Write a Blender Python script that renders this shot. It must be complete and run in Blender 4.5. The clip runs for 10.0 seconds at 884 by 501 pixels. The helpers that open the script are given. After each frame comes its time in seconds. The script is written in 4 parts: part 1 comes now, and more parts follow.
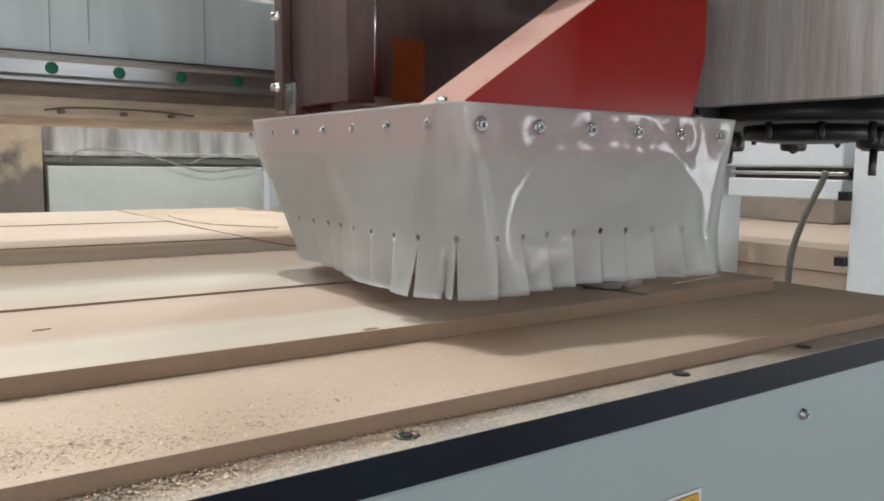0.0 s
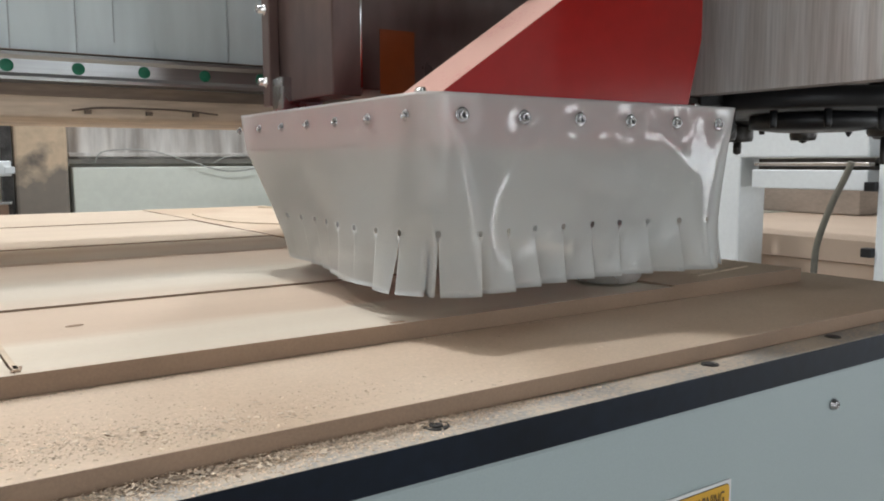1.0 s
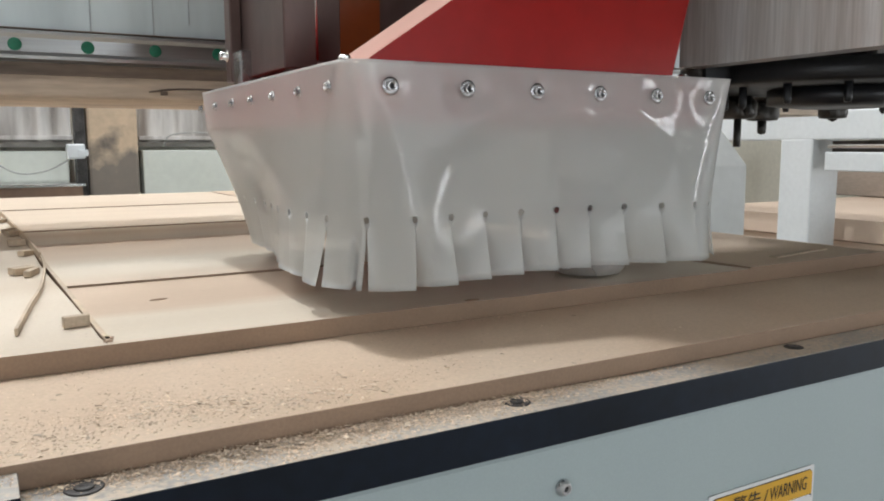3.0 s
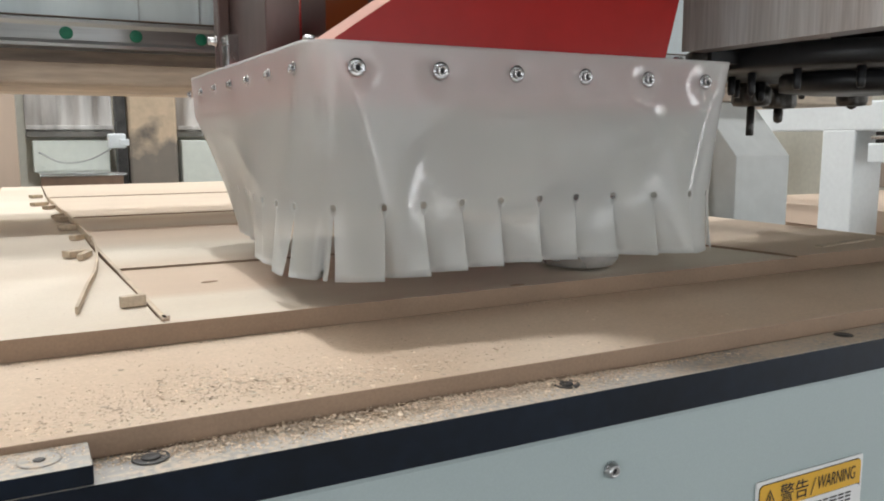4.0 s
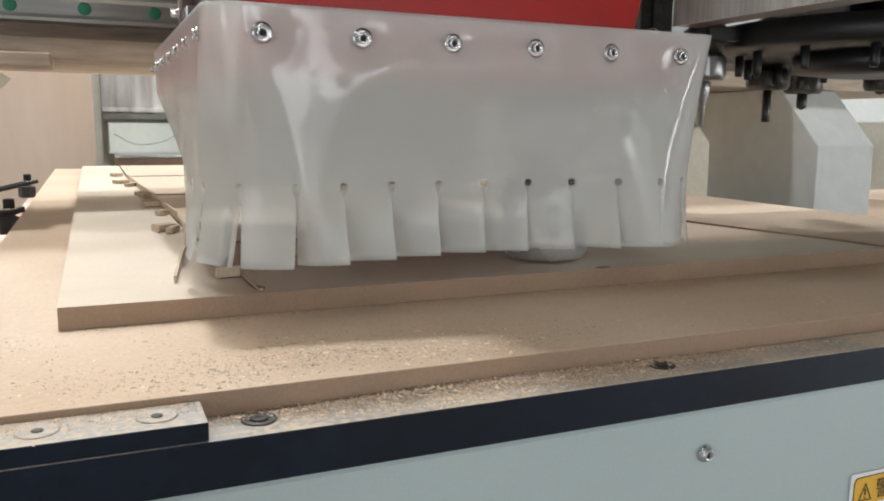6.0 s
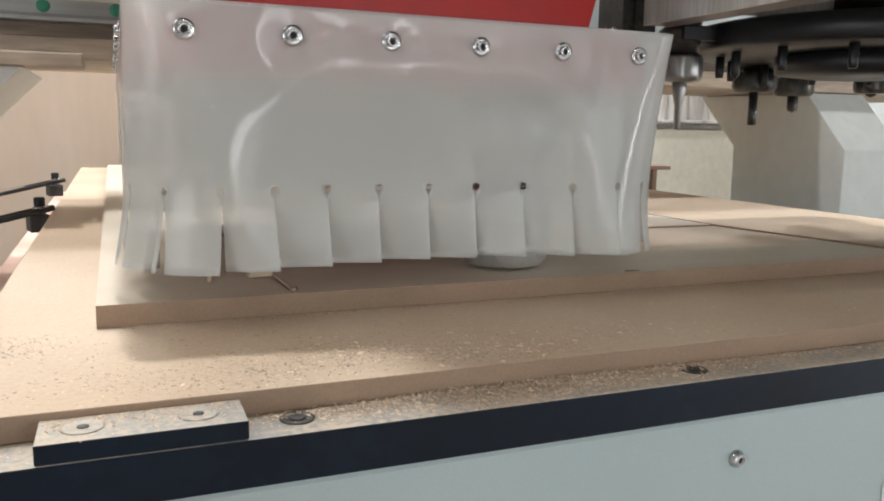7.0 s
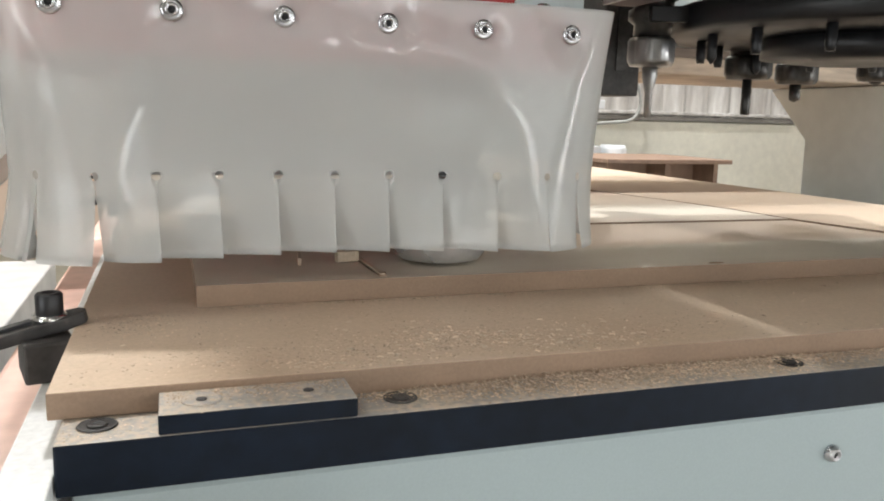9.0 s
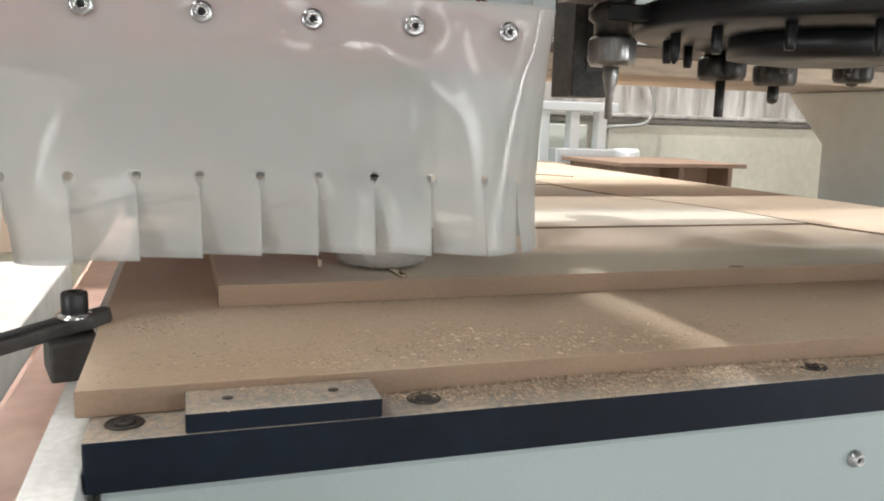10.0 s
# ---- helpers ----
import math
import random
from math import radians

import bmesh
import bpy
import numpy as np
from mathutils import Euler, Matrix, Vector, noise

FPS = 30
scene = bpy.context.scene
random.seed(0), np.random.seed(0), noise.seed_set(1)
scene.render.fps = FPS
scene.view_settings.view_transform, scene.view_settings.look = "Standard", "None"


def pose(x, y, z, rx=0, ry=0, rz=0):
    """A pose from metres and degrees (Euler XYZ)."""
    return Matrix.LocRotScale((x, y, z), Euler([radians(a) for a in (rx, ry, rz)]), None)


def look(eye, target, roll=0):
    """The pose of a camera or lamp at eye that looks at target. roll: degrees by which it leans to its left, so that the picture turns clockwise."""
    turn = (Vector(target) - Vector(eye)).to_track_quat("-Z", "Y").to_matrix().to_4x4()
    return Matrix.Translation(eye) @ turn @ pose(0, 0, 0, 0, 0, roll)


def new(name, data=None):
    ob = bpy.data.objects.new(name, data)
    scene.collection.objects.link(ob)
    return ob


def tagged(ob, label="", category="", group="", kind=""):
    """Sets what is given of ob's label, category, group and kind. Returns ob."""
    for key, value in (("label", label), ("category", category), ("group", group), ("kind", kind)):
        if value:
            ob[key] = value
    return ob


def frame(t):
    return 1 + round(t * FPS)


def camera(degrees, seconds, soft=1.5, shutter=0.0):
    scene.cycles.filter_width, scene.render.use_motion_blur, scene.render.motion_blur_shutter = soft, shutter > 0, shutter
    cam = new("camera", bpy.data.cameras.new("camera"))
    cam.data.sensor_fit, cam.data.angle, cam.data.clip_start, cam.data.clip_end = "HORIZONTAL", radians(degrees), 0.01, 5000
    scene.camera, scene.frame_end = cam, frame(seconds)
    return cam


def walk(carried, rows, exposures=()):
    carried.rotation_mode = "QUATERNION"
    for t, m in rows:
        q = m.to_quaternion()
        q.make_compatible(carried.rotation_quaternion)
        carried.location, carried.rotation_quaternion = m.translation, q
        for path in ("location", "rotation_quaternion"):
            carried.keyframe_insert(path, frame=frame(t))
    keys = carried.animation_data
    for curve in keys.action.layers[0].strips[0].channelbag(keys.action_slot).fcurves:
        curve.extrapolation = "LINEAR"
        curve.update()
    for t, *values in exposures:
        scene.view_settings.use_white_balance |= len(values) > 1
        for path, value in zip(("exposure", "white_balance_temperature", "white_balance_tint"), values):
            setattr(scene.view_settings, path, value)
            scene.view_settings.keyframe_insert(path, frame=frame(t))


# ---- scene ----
cam = camera(58.0, 10.0, soft=1.9)
PATH = [
    (0.0, pose(-0.0130, -0.3593, 1.0070, 83.872, -0.635, -35.437)),
    (0.5, pose(-0.0159, -0.3593, 1.0048, 83.940, 0.128, -34.671)),
    (1.0, pose(-0.0179, -0.3587, 1.0040, 83.645, 0.163, -34.061)),
    (1.5, pose(-0.0187, -0.3537, 1.0027, 83.237, 0.072, -33.496)),
    (2.0, pose(-0.0204, -0.3509, 0.9992, 83.049, 0.098, -32.628)),
    (2.5, pose(-0.0239, -0.3504, 0.9992, 82.789, 0.223, -31.255)),
    (4.0, pose(-0.0433, -0.3498, 0.9944, 81.933, 0.109, -27.694)),
    (4.5, pose(-0.0467, -0.3424, 0.9895, 81.331, 0.086, -26.431)),
    (5.0, pose(-0.0524, -0.3410, 0.9870, 81.089, -0.103, -25.053)),
    (5.5, pose(-0.0594, -0.3412, 0.9860, 81.055, -0.434, -24.153)),
    (7.0, pose(-0.0753, -0.3403, 0.9877, 81.170, -1.009, -22.244)),
    (7.5, pose(-0.0810, -0.3378, 0.9865, 80.849, -1.237, -21.360)),
    (8.0, pose(-0.0872, -0.3339, 0.9850, 80.534, -1.467, -20.674)),
    (8.5, pose(-0.0936, -0.3358, 0.9858, 80.704, -1.251, -19.763)),
    (9.0, pose(-0.1017, -0.3364, 0.9841, 80.576, -1.423, -18.610)),
    (9.5, pose(-0.1080, -0.3339, 0.9829, 80.388, -1.667, -17.897)),
    (10.0, pose(-0.1081, -0.3354, 0.9834, 80.762, -1.646, -17.766)),
]
walk(cam, PATH, exposures=[(0.0, -0.14, 6280, 10), (2.5, -0.04, 6280, 10), (4.0, 0.08, 6380, 10), (5.5, 0.16, 6450, 10), (7.5, 0.38, 6500, 10), (10.0, 0.60, 6560, 10)])

# carriage position along the beam, metres, by seconds
CARRIAGE = [(0.0, 0.3825), (0.2, 0.3825), (0.5, 0.3707), (1.0, 0.3398), (1.5, 0.3085), (2.0, 0.2770), (2.5, 0.2452), (4.0, 0.1530),
            (4.5, 0.1214), (5.0, 0.0896), (5.5, 0.0602), (7.0, -0.0356), (7.5, -0.0681), (8.0, -0.0976), (8.5, -0.1293),
            (9.0, -0.1605), (9.5, -0.1933), (10.0, -0.2201)]
CARRIAGE_SIZE = 0.817                    # the carriage is drawn up at a larger size
CARRIAGE_Y, CARRIAGE_Z = -0.0621, 0.1802

# main heights and lines of the machine
Z_BED = 0.85        # top of the aluminium edge profile
Z_SPOIL = 0.8628    # top of the spoilboard
Z_WORK = 0.877      # top of the sheet being cut
Y_SPOIL, Y_WORK = 0.0284, 0.1735

# ---------------------------------------------------------------- light
world = bpy.data.worlds.new("hall_air")
scene.world = world
world.use_nodes = True
world.node_tree.nodes["Background"].inputs[0].default_value = (0.9, 0.95, 1.0, 1)
world.node_tree.nodes["Background"].inputs[1].default_value = 0.15


def area_lamp(name, eye, target, sx, sy, watts, colour):
    """An oblong lamp; with no target it hangs level and shines down."""
    data = bpy.data.lights.new(name, "AREA")
    data.shape, data.size, data.size_y, data.energy, data.color = "RECTANGLE", sx, sy, watts, colour
    ob = new(name, data)
    ob.matrix_basis = look(eye, target) if target else pose(*eye)
    return ob


area_lamp("overhead_light", (0.05, 1.08, 4.5), None, 0.18, 0.18, 80, (0.965, 0.985, 1.0))
area_lamp("overhead_light", (2.2, 2.7, 4.5), None, 0.5, 0.3, 74, (0.965, 0.985, 1.0))
# Level fill added to brighten the boards below the beam.
area_lamp("overhead_light", (-0.4, 3.0, 4.5), None, 1.2, 0.3, 67, (0.975, 0.985, 1.0))
# Low fill lamp added to lift the shaded left end of the board.
area_lamp("left_fill_light", (-0.8, 0.0, 2.0), None, 0.12, 0.5, 1.3, (1.0, 0.97, 0.94))
# Weak warm fill added at the back left.
area_lamp("overhead_light", (-2.0, 3.0, 3.6), (0.0, 1.5, 0.87), 1.2, 0.2, 14, (1.0, 0.95, 0.90))
# Thin strip added to put bright arcs on the skirt.
area_lamp("overhead_light", (0.3, -2.6, 3.4), (0.3, 0.3, 0.95), 1.2, 0.03, 7, (0.97, 0.99, 1.0))
# Added fill panels along the operator side; the walls there hold no opening.
area_lamp("operator_side_fill", (-4.7, -2.4, 1.1), (0.3, 0.3, 1.0), 3.6, 1.9, 112, (0.92, 0.965, 1.0))
area_lamp("operator_side_fill", (1.6, -5.2, 1.1), (0.4, 0.3, 1.0), 3.4, 1.9, 44, (0.92, 0.965, 1.0))
# Two narrow panels added for bright streaks on the skirt's folds.
area_lamp("operator_side_fill", (1.3, -5.0, 1.0), (0.3, 0.3, 1.0), 0.4, 1.9, 16, (0.95, 0.98, 1.0))
area_lamp("operator_side_fill", (4.6, -3.2, 1.0), (0.4, 0.3, 1.0), 0.6, 1.9, 48, (0.95, 0.98, 1.0))
area_lamp("operator_side_fill", (5.6, -1.0, 1.1), (0.4, 0.3, 1.0), 1.6, 1.9, 12, (0.92, 0.965, 1.0))


# ---------------------------------------------------------------- materials
def material(name, colour, rough=0.5, metal=0.0, vary=0.12, grain=60.0, blotch=4.0, bump=0.05, stretch=(1, 1, 1), dark=None,
             coat=0.0, spec=0.5, island=0.0, wear=0.5):
    """A painted, wooden or metal surface: broad blotches between two tones, fine grain, and a fine bump."""
    m = bpy.data.materials.new(name)
    m.use_nodes = True
    n, l = m.node_tree.nodes, m.node_tree.links
    b = n["Principled BSDF"]
    tc = n.new("ShaderNodeTexCoord")
    mp = n.new("ShaderNodeMapping")
    mp.inputs["Scale"].default_value = stretch
    l.new(tc.outputs["Object"], mp.inputs[0])
    big, fine = n.new("ShaderNodeTexNoise"), n.new("ShaderNodeTexNoise")
    big.inputs["Scale"].default_value, big.inputs["Detail"].default_value = blotch, 5
    fine.inputs["Scale"].default_value, fine.inputs["Detail"].default_value = grain, 6
    for t in (big, fine):
        l.new(mp.outputs[0], t.inputs["Vector"])
    d = dark or [c * (1 - 2.2 * vary) for c in colour]
    ramp = n.new("ShaderNodeValToRGB")
    ramp.color_ramp.elements[0].position, ramp.color_ramp.elements[1].position = 0.5 - 0.3 * wear, 0.5 + 0.3 * wear
    ramp.color_ramp.elements[0].color, ramp.color_ramp.elements[1].color = (*d, 1), (*colour, 1)
    l.new(big.outputs["Fac"], ramp.inputs[0])
    hsv = n.new("ShaderNodeHueSaturation")
    mr = n.new("ShaderNodeMapRange")
    mr.inputs[1].default_value, mr.inputs[2].default_value = 0.3, 0.7
    mr.inputs[3].default_value, mr.inputs[4].default_value = 1 - vary, 1 + vary
    l.new(fine.outputs["Fac"], mr.inputs[0])
    l.new(ramp.outputs[0], hsv.inputs["Color"])
    l.new(mr.outputs[0], hsv.inputs["Value"])
    l.new(hsv.outputs[0], b.inputs["Base Color"])
    if island:
        oi = n.new("ShaderNodeNewGeometry")
        mi = n.new("ShaderNodeMapRange")
        mi.inputs[3].default_value, mi.inputs[4].default_value = 1 - island, 1 + island
        l.new(oi.outputs["Random Per Island"], mi.inputs[0])
        mul = n.new("ShaderNodeMath")
        mul.operation = "MULTIPLY"
        l.new(mi.outputs[0], mul.inputs[0])
        l.new(mr.outputs[0], mul.inputs[1])
        l.new(mul.outputs[0], hsv.inputs["Value"])
    rr = n.new("ShaderNodeMapRange")
    rr.inputs[3].default_value, rr.inputs[4].default_value = max(0.03, rough - 0.12), min(1, rough + 0.12)
    l.new(big.outputs["Fac"], rr.inputs[0])
    l.new(rr.outputs[0], b.inputs["Roughness"])
    b.inputs["Metallic"].default_value = metal
    b.inputs["Specular IOR Level"].default_value = spec
    b.inputs["Coat Weight"].default_value = coat
    if bump:
        bp = n.new("ShaderNodeBump")
        bp.inputs["Strength"].default_value, bp.inputs["Distance"].default_value = bump, 0.002
        l.new(fine.outputs["Fac"], bp.inputs["Height"])
        l.new(bp.outputs[0], b.inputs["Normal"])
    return m


def dusty_top(name, colour, dust, rough, metal, amount):
    """A metal surface with sawdust settled in uneven patches."""
    m = material(name, colour, rough, metal, 0.1, 220, 9, 0.05)
    n, l = m.node_tree.nodes, m.node_tree.links
    b = n["Principled BSDF"]
    tc = n.new("ShaderNodeTexCoord")
    a, c = n.new("ShaderNodeTexNoise"), n.new("ShaderNodeTexNoise")
    a.inputs["Scale"].default_value, c.inputs["Scale"].default_value = 14, 260
    a.inputs["Detail"].default_value = 8
    add = n.new("ShaderNodeMath")
    add.operation = "ADD"
    for t in (a, c):
        l.new(tc.outputs["Object"], t.inputs["Vector"])
    l.new(a.outputs["Fac"], add.inputs[0])
    l.new(c.outputs["Fac"], add.inputs[1])
    r = n.new("ShaderNodeMapRange")
    r.inputs[1].default_value, r.inputs[2].default_value = 1.35 - amount, 1.6 - amount
    l.new(add.outputs[0], r.inputs[0])
    d = n.new("ShaderNodeBsdfDiffuse")
    d.inputs[0].default_value = (*dust, 1)
    mix = n.new("ShaderNodeMixShader")
    l.new(r.outputs[0], mix.inputs[0])
    l.new(b.outputs[0], mix.inputs[1])
    l.new(d.outputs[0], mix.inputs[2])
    l.new(mix.outputs[0], n["Material Output"].inputs[0])
    return m


def plastic_sheet():
    """Milky, slightly see-through plastic of the dust skirt."""
    m = bpy.data.materials.new("milky_plastic")
    m.use_nodes = True
    n, l = m.node_tree.nodes, m.node_tree.links
    b = n["Principled BSDF"]
    tc = n.new("ShaderNodeTexCoord")
    no = n.new("ShaderNodeTexNoise")
    no.inputs["Scale"].default_value, no.inputs["Detail"].default_value = 7, 5
    l.new(tc.outputs["Object"], no.inputs["Vector"])
    ramp = n.new("ShaderNodeValToRGB")
    ramp.color_ramp.elements[0].position, ramp.color_ramp.elements[1].position = 0.3, 0.7
    ramp.color_ramp.elements[0].color, ramp.color_ramp.elements[1].color = (0.735, 0.752, 0.737, 1), (0.79, 0.808, 0.793, 1)
    l.new(no.outputs["Fac"], ramp.inputs[0])
    l.new(ramp.outputs[0], b.inputs["Base Color"])
    # glossy sheet, scuffed dull along the flaps
    low, dull = n.new("ShaderNodeSeparateXYZ"), n.new("ShaderNodeMapRange")
    l.new(tc.outputs["Object"], low.inputs[0])
    l.new(low.outputs["Z"], dull.inputs[0])
    for k, v in enumerate((0.975, 0.900, 0.055, 0.26), 1):
        dull.inputs[k].default_value = v
    l.new(dull.outputs[0], b.inputs["Roughness"])
    b.inputs["IOR"].default_value = 1.56
    wob = n.new("ShaderNodeTexNoise")
    wob.inputs["Scale"].default_value, wob.inputs["Detail"].default_value = 22, 2
    l.new(tc.outputs["Object"], wob.inputs["Vector"])
    bp = n.new("ShaderNodeBump")
    bp.inputs["Strength"].default_value, bp.inputs["Distance"].default_value = 0.04, 0.004
    l.new(wob.outputs["Fac"], bp.inputs["Height"])
    l.new(bp.outputs[0], b.inputs["Normal"])
    tr, tp = n.new("ShaderNodeBsdfTranslucent"), n.new("ShaderNodeBsdfTransparent")
    tr.inputs[0].default_value = (0.845, 0.84, 0.80, 1)
    m1, m2 = n.new("ShaderNodeMixShader"), n.new("ShaderNodeMixShader")
    m1.inputs[0].default_value, m2.inputs[0].default_value = 0.24, 0.18
    l.new(b.outputs[0], m1.inputs[1])
    l.new(tr.outputs[0], m1.inputs[2])
    l.new(m1.outputs[0], m2.inputs[1])
    l.new(tp.outputs[0], m2.inputs[2])
    l.new(m2.outputs[0], n["Material Output"].inputs[0])
    return m


def glow(name, colour, strength):
    m = bpy.data.materials.new(name)
    m.use_nodes = True
    b = m.node_tree.nodes["Principled BSDF"]
    b.inputs["Base Color"].default_value = (*colour, 1)
    b.inputs["Emission Color"].default_value = (*colour, 1)
    b.inputs["Emission Strength"].default_value = strength
    return m


MDF = material("mdf_face", (0.622, 0.500, 0.380), 0.62, 0, 0.07, 420, 5, 0.06, dark=(0.530, 0.399, 0.284), spec=0.3)
WORKFACE = material("mdf_swept_face", (0.68, 0.605, 0.50), 0.5, 0, 0.05, 380, 3.0, 0.05, stretch=(1, 2, 1), dark=(0.58, 0.49, 0.385), spec=0.35, wear=0.6)


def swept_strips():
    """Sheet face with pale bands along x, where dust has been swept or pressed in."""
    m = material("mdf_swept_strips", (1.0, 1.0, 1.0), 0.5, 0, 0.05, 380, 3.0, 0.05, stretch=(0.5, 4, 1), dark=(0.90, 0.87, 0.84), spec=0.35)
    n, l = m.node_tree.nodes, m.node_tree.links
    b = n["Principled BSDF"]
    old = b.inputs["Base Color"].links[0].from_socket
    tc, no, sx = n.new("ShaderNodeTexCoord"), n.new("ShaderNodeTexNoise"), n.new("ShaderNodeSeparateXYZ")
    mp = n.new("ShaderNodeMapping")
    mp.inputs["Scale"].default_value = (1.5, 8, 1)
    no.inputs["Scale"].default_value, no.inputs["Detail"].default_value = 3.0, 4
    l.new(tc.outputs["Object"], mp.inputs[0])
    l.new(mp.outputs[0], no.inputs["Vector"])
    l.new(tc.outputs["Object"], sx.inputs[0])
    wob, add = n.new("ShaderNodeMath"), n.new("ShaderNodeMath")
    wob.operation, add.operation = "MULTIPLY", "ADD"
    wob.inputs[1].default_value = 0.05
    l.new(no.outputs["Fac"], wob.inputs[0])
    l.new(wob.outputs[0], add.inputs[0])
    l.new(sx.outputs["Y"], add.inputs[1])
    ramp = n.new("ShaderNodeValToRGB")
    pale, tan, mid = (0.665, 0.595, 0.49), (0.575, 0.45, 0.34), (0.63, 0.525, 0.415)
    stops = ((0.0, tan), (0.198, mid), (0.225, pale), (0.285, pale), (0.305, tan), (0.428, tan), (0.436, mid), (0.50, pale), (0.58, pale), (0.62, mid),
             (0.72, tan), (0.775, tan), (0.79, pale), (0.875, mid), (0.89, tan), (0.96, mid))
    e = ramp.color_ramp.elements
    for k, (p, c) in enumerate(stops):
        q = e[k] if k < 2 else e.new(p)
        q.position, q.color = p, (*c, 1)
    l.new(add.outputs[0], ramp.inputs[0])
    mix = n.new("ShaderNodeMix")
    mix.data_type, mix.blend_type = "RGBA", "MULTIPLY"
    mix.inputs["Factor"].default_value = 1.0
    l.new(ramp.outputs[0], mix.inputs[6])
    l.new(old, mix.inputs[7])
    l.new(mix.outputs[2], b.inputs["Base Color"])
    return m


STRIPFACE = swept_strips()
MDF_EDGE = material("mdf_cut_edge", (0.335, 0.235, 0.165), 0.75, 0, 0.06, 500, 12, 0.1, stretch=(1, 1, 1), spec=0.2)
SLIVER = material("wood_sliver", (0.60, 0.48, 0.35), 0.7, 0, 0.12, 300, 30, 0.1)
CHIPS = material("sawdust_chips", (0.60, 0.472, 0.350), 0.9, 0, 0.1, 100, 30, 0.0, island=0.40)
FLAKES = material("pale_curled_flakes", (0.72, 0.60, 0.46), 0.75, 0, 0.1, 100, 30, 0.0, island=0.30)
BLACK_ANOD = material("black_anodised_edge", (0.006, 0.012, 0.024), 0.45, 0, 0.25, 90, 6, 0.04, spec=0.2)
ALU_TOP = dusty_top("raw_aluminium_top", (0.40, 0.38, 0.35), (0.54, 0.46, 0.37), 0.6, 0.3, 0.5)
WHITE_DUSTY = dusty_top("white_painted_bed_side", (0.60, 0.59, 0.57), (0.52, 0.46, 0.38), 0.5, 0.0, 0.1)
STRIP_WHITE = dusty_top("white_strip_under_dust", (0.80, 0.80, 0.78), (0.66, 0.58, 0.48), 0.5, 0.0, 0.12)
PANEL = material("pale_grey_paint", (0.41, 0.485, 0.49), 0.42, 0, 0.03, 700, 2, 0.03, spec=0.4)
NUT = material("satin_steel", (0.46, 0.455, 0.45), 0.38, 1, 0.1, 120, 20, 0.02)
STEEL = material("bright_steel", (0.72, 0.72, 0.72), 0.22, 1, 0.06, 160, 20, 0.02)
SCREW = material("plated_screw_steel", (0.56, 0.56, 0.57), 0.27, 1, 0.08, 160, 20, 0.02)
NOSE = material("satin_spindle_steel", (0.74, 0.75, 0.76), 0.30, 0.8, 0.05, 160, 20, 0.02)
DARK_STEEL = material("dark_steel", (0.10, 0.095, 0.09), 0.35, 0.9, 0.2, 120, 14, 0.05)
RAIL = material("ground_rail_steel", (0.42, 0.43, 0.43), 0.34, 1, 0.06, 30, 5, 0.0, stretch=(0.3, 1, 12))
BEAM = material("grey_blue_beam_paint", (0.60, 0.68, 0.70), 0.30, 0, 0.025, 16, 5, 0.02, stretch=(2.5, 5, 0.5), dark=(0.45, 0.52, 0.54), spec=0.45)
BEAM_DUST = material("dust_coated_steel", (0.58, 0.48, 0.375), 0.7, 0, 0.14, 40, 5, 0.1, stretch=(0.5, 1, 3), dark=(0.37, 0.295, 0.23))
DARK_BROWN = material("mottled_dark_brown", (0.22, 0.165, 0.125), 0.7, 0, 0.2, 60, 12, 0.1, stretch=(0.4, 1, 3), dark=(0.09, 0.07, 0.055))
GREEN = material("green_plug", (0.005, 0.14, 0.075), 0.5, 0, 0.1, 200, 20, 0.02)
BROWN_PLATE = material("brown_oiled_steel", (0.16, 0.11, 0.10), 0.32, 0.35, 0.15, 40, 6, 0.03, stretch=(1, 1, 0.4))
RED = material("red_machine_paint", (0.315, 0.010, 0.008), 0.30, 0, 0.06, 60, 4, 0.02, spec=0.22)
RED_FRAME = material("bright_red_frame_paint", (0.62, 0.035, 0.045), 0.45, 0, 0.06, 60, 4, 0.02, spec=0.3)
RED_DUSTY = dusty_top("dusty_red_slope", (0.42, 0.05, 0.04), (0.56, 0.345, 0.29), 0.35, 0.0, 0.75)
ORANGE = material("orange_sticker", (0.20, 0.045, 0.008), 0.35, 0, 0.05, 80, 8, 0.0)
COVER = material("brushed_cover_sheet", (0.66, 0.66, 0.64), 0.36, 0.2, 0.14, 60, 9, 0.03, stretch=(6, 6, 0.25), dark=(0.50, 0.48, 0.45))
BLACK = material("black_plastic", (0.014, 0.014, 0.016), 0.42, 0, 0.2, 90, 20, 0.05)
BLACKISH = material("dusty_black_iron", (0.075, 0.07, 0.066), 0.55, 0.2, 0.25, 160, 25, 0.1)
LEG_DARK = material("dark_paint_run", (0.39, 0.44, 0.46), 0.4, 0, 0.1, 60, 10, 0.0)
LEG = material("pale_gantry_paint", (0.56, 0.57, 0.55), 0.45, 0, 0.04, 40, 3, 0.03)
PINK = material("dusty_red_frame_paint", (0.80, 0.59, 0.50), 0.55, 0, 0.08, 50, 4, 0.05, dark=(0.54, 0.32, 0.25))
WALL = material("cream_plaster", (0.86, 0.83, 0.71), 0.8, 0, 0.05, 30, 2.0, 0.05)
BEIGE_BOARD = material("beige_board", (0.66, 0.52, 0.41), 0.7, 0, 0.025, 12, 1.0, 0.03, stretch=(3, 1, 0.6), dark=(0.60, 0.46, 0.35))
LEDGE = material("dusty_grey_ledge", (0.34, 0.32, 0.29), 0.7, 0, 0.12, 40, 8, 0.05)
ROOF = material("dark_roof_sheet", (0.16, 0.15, 0.14), 0.8, 0, 0.1, 10, 2, 0.05)
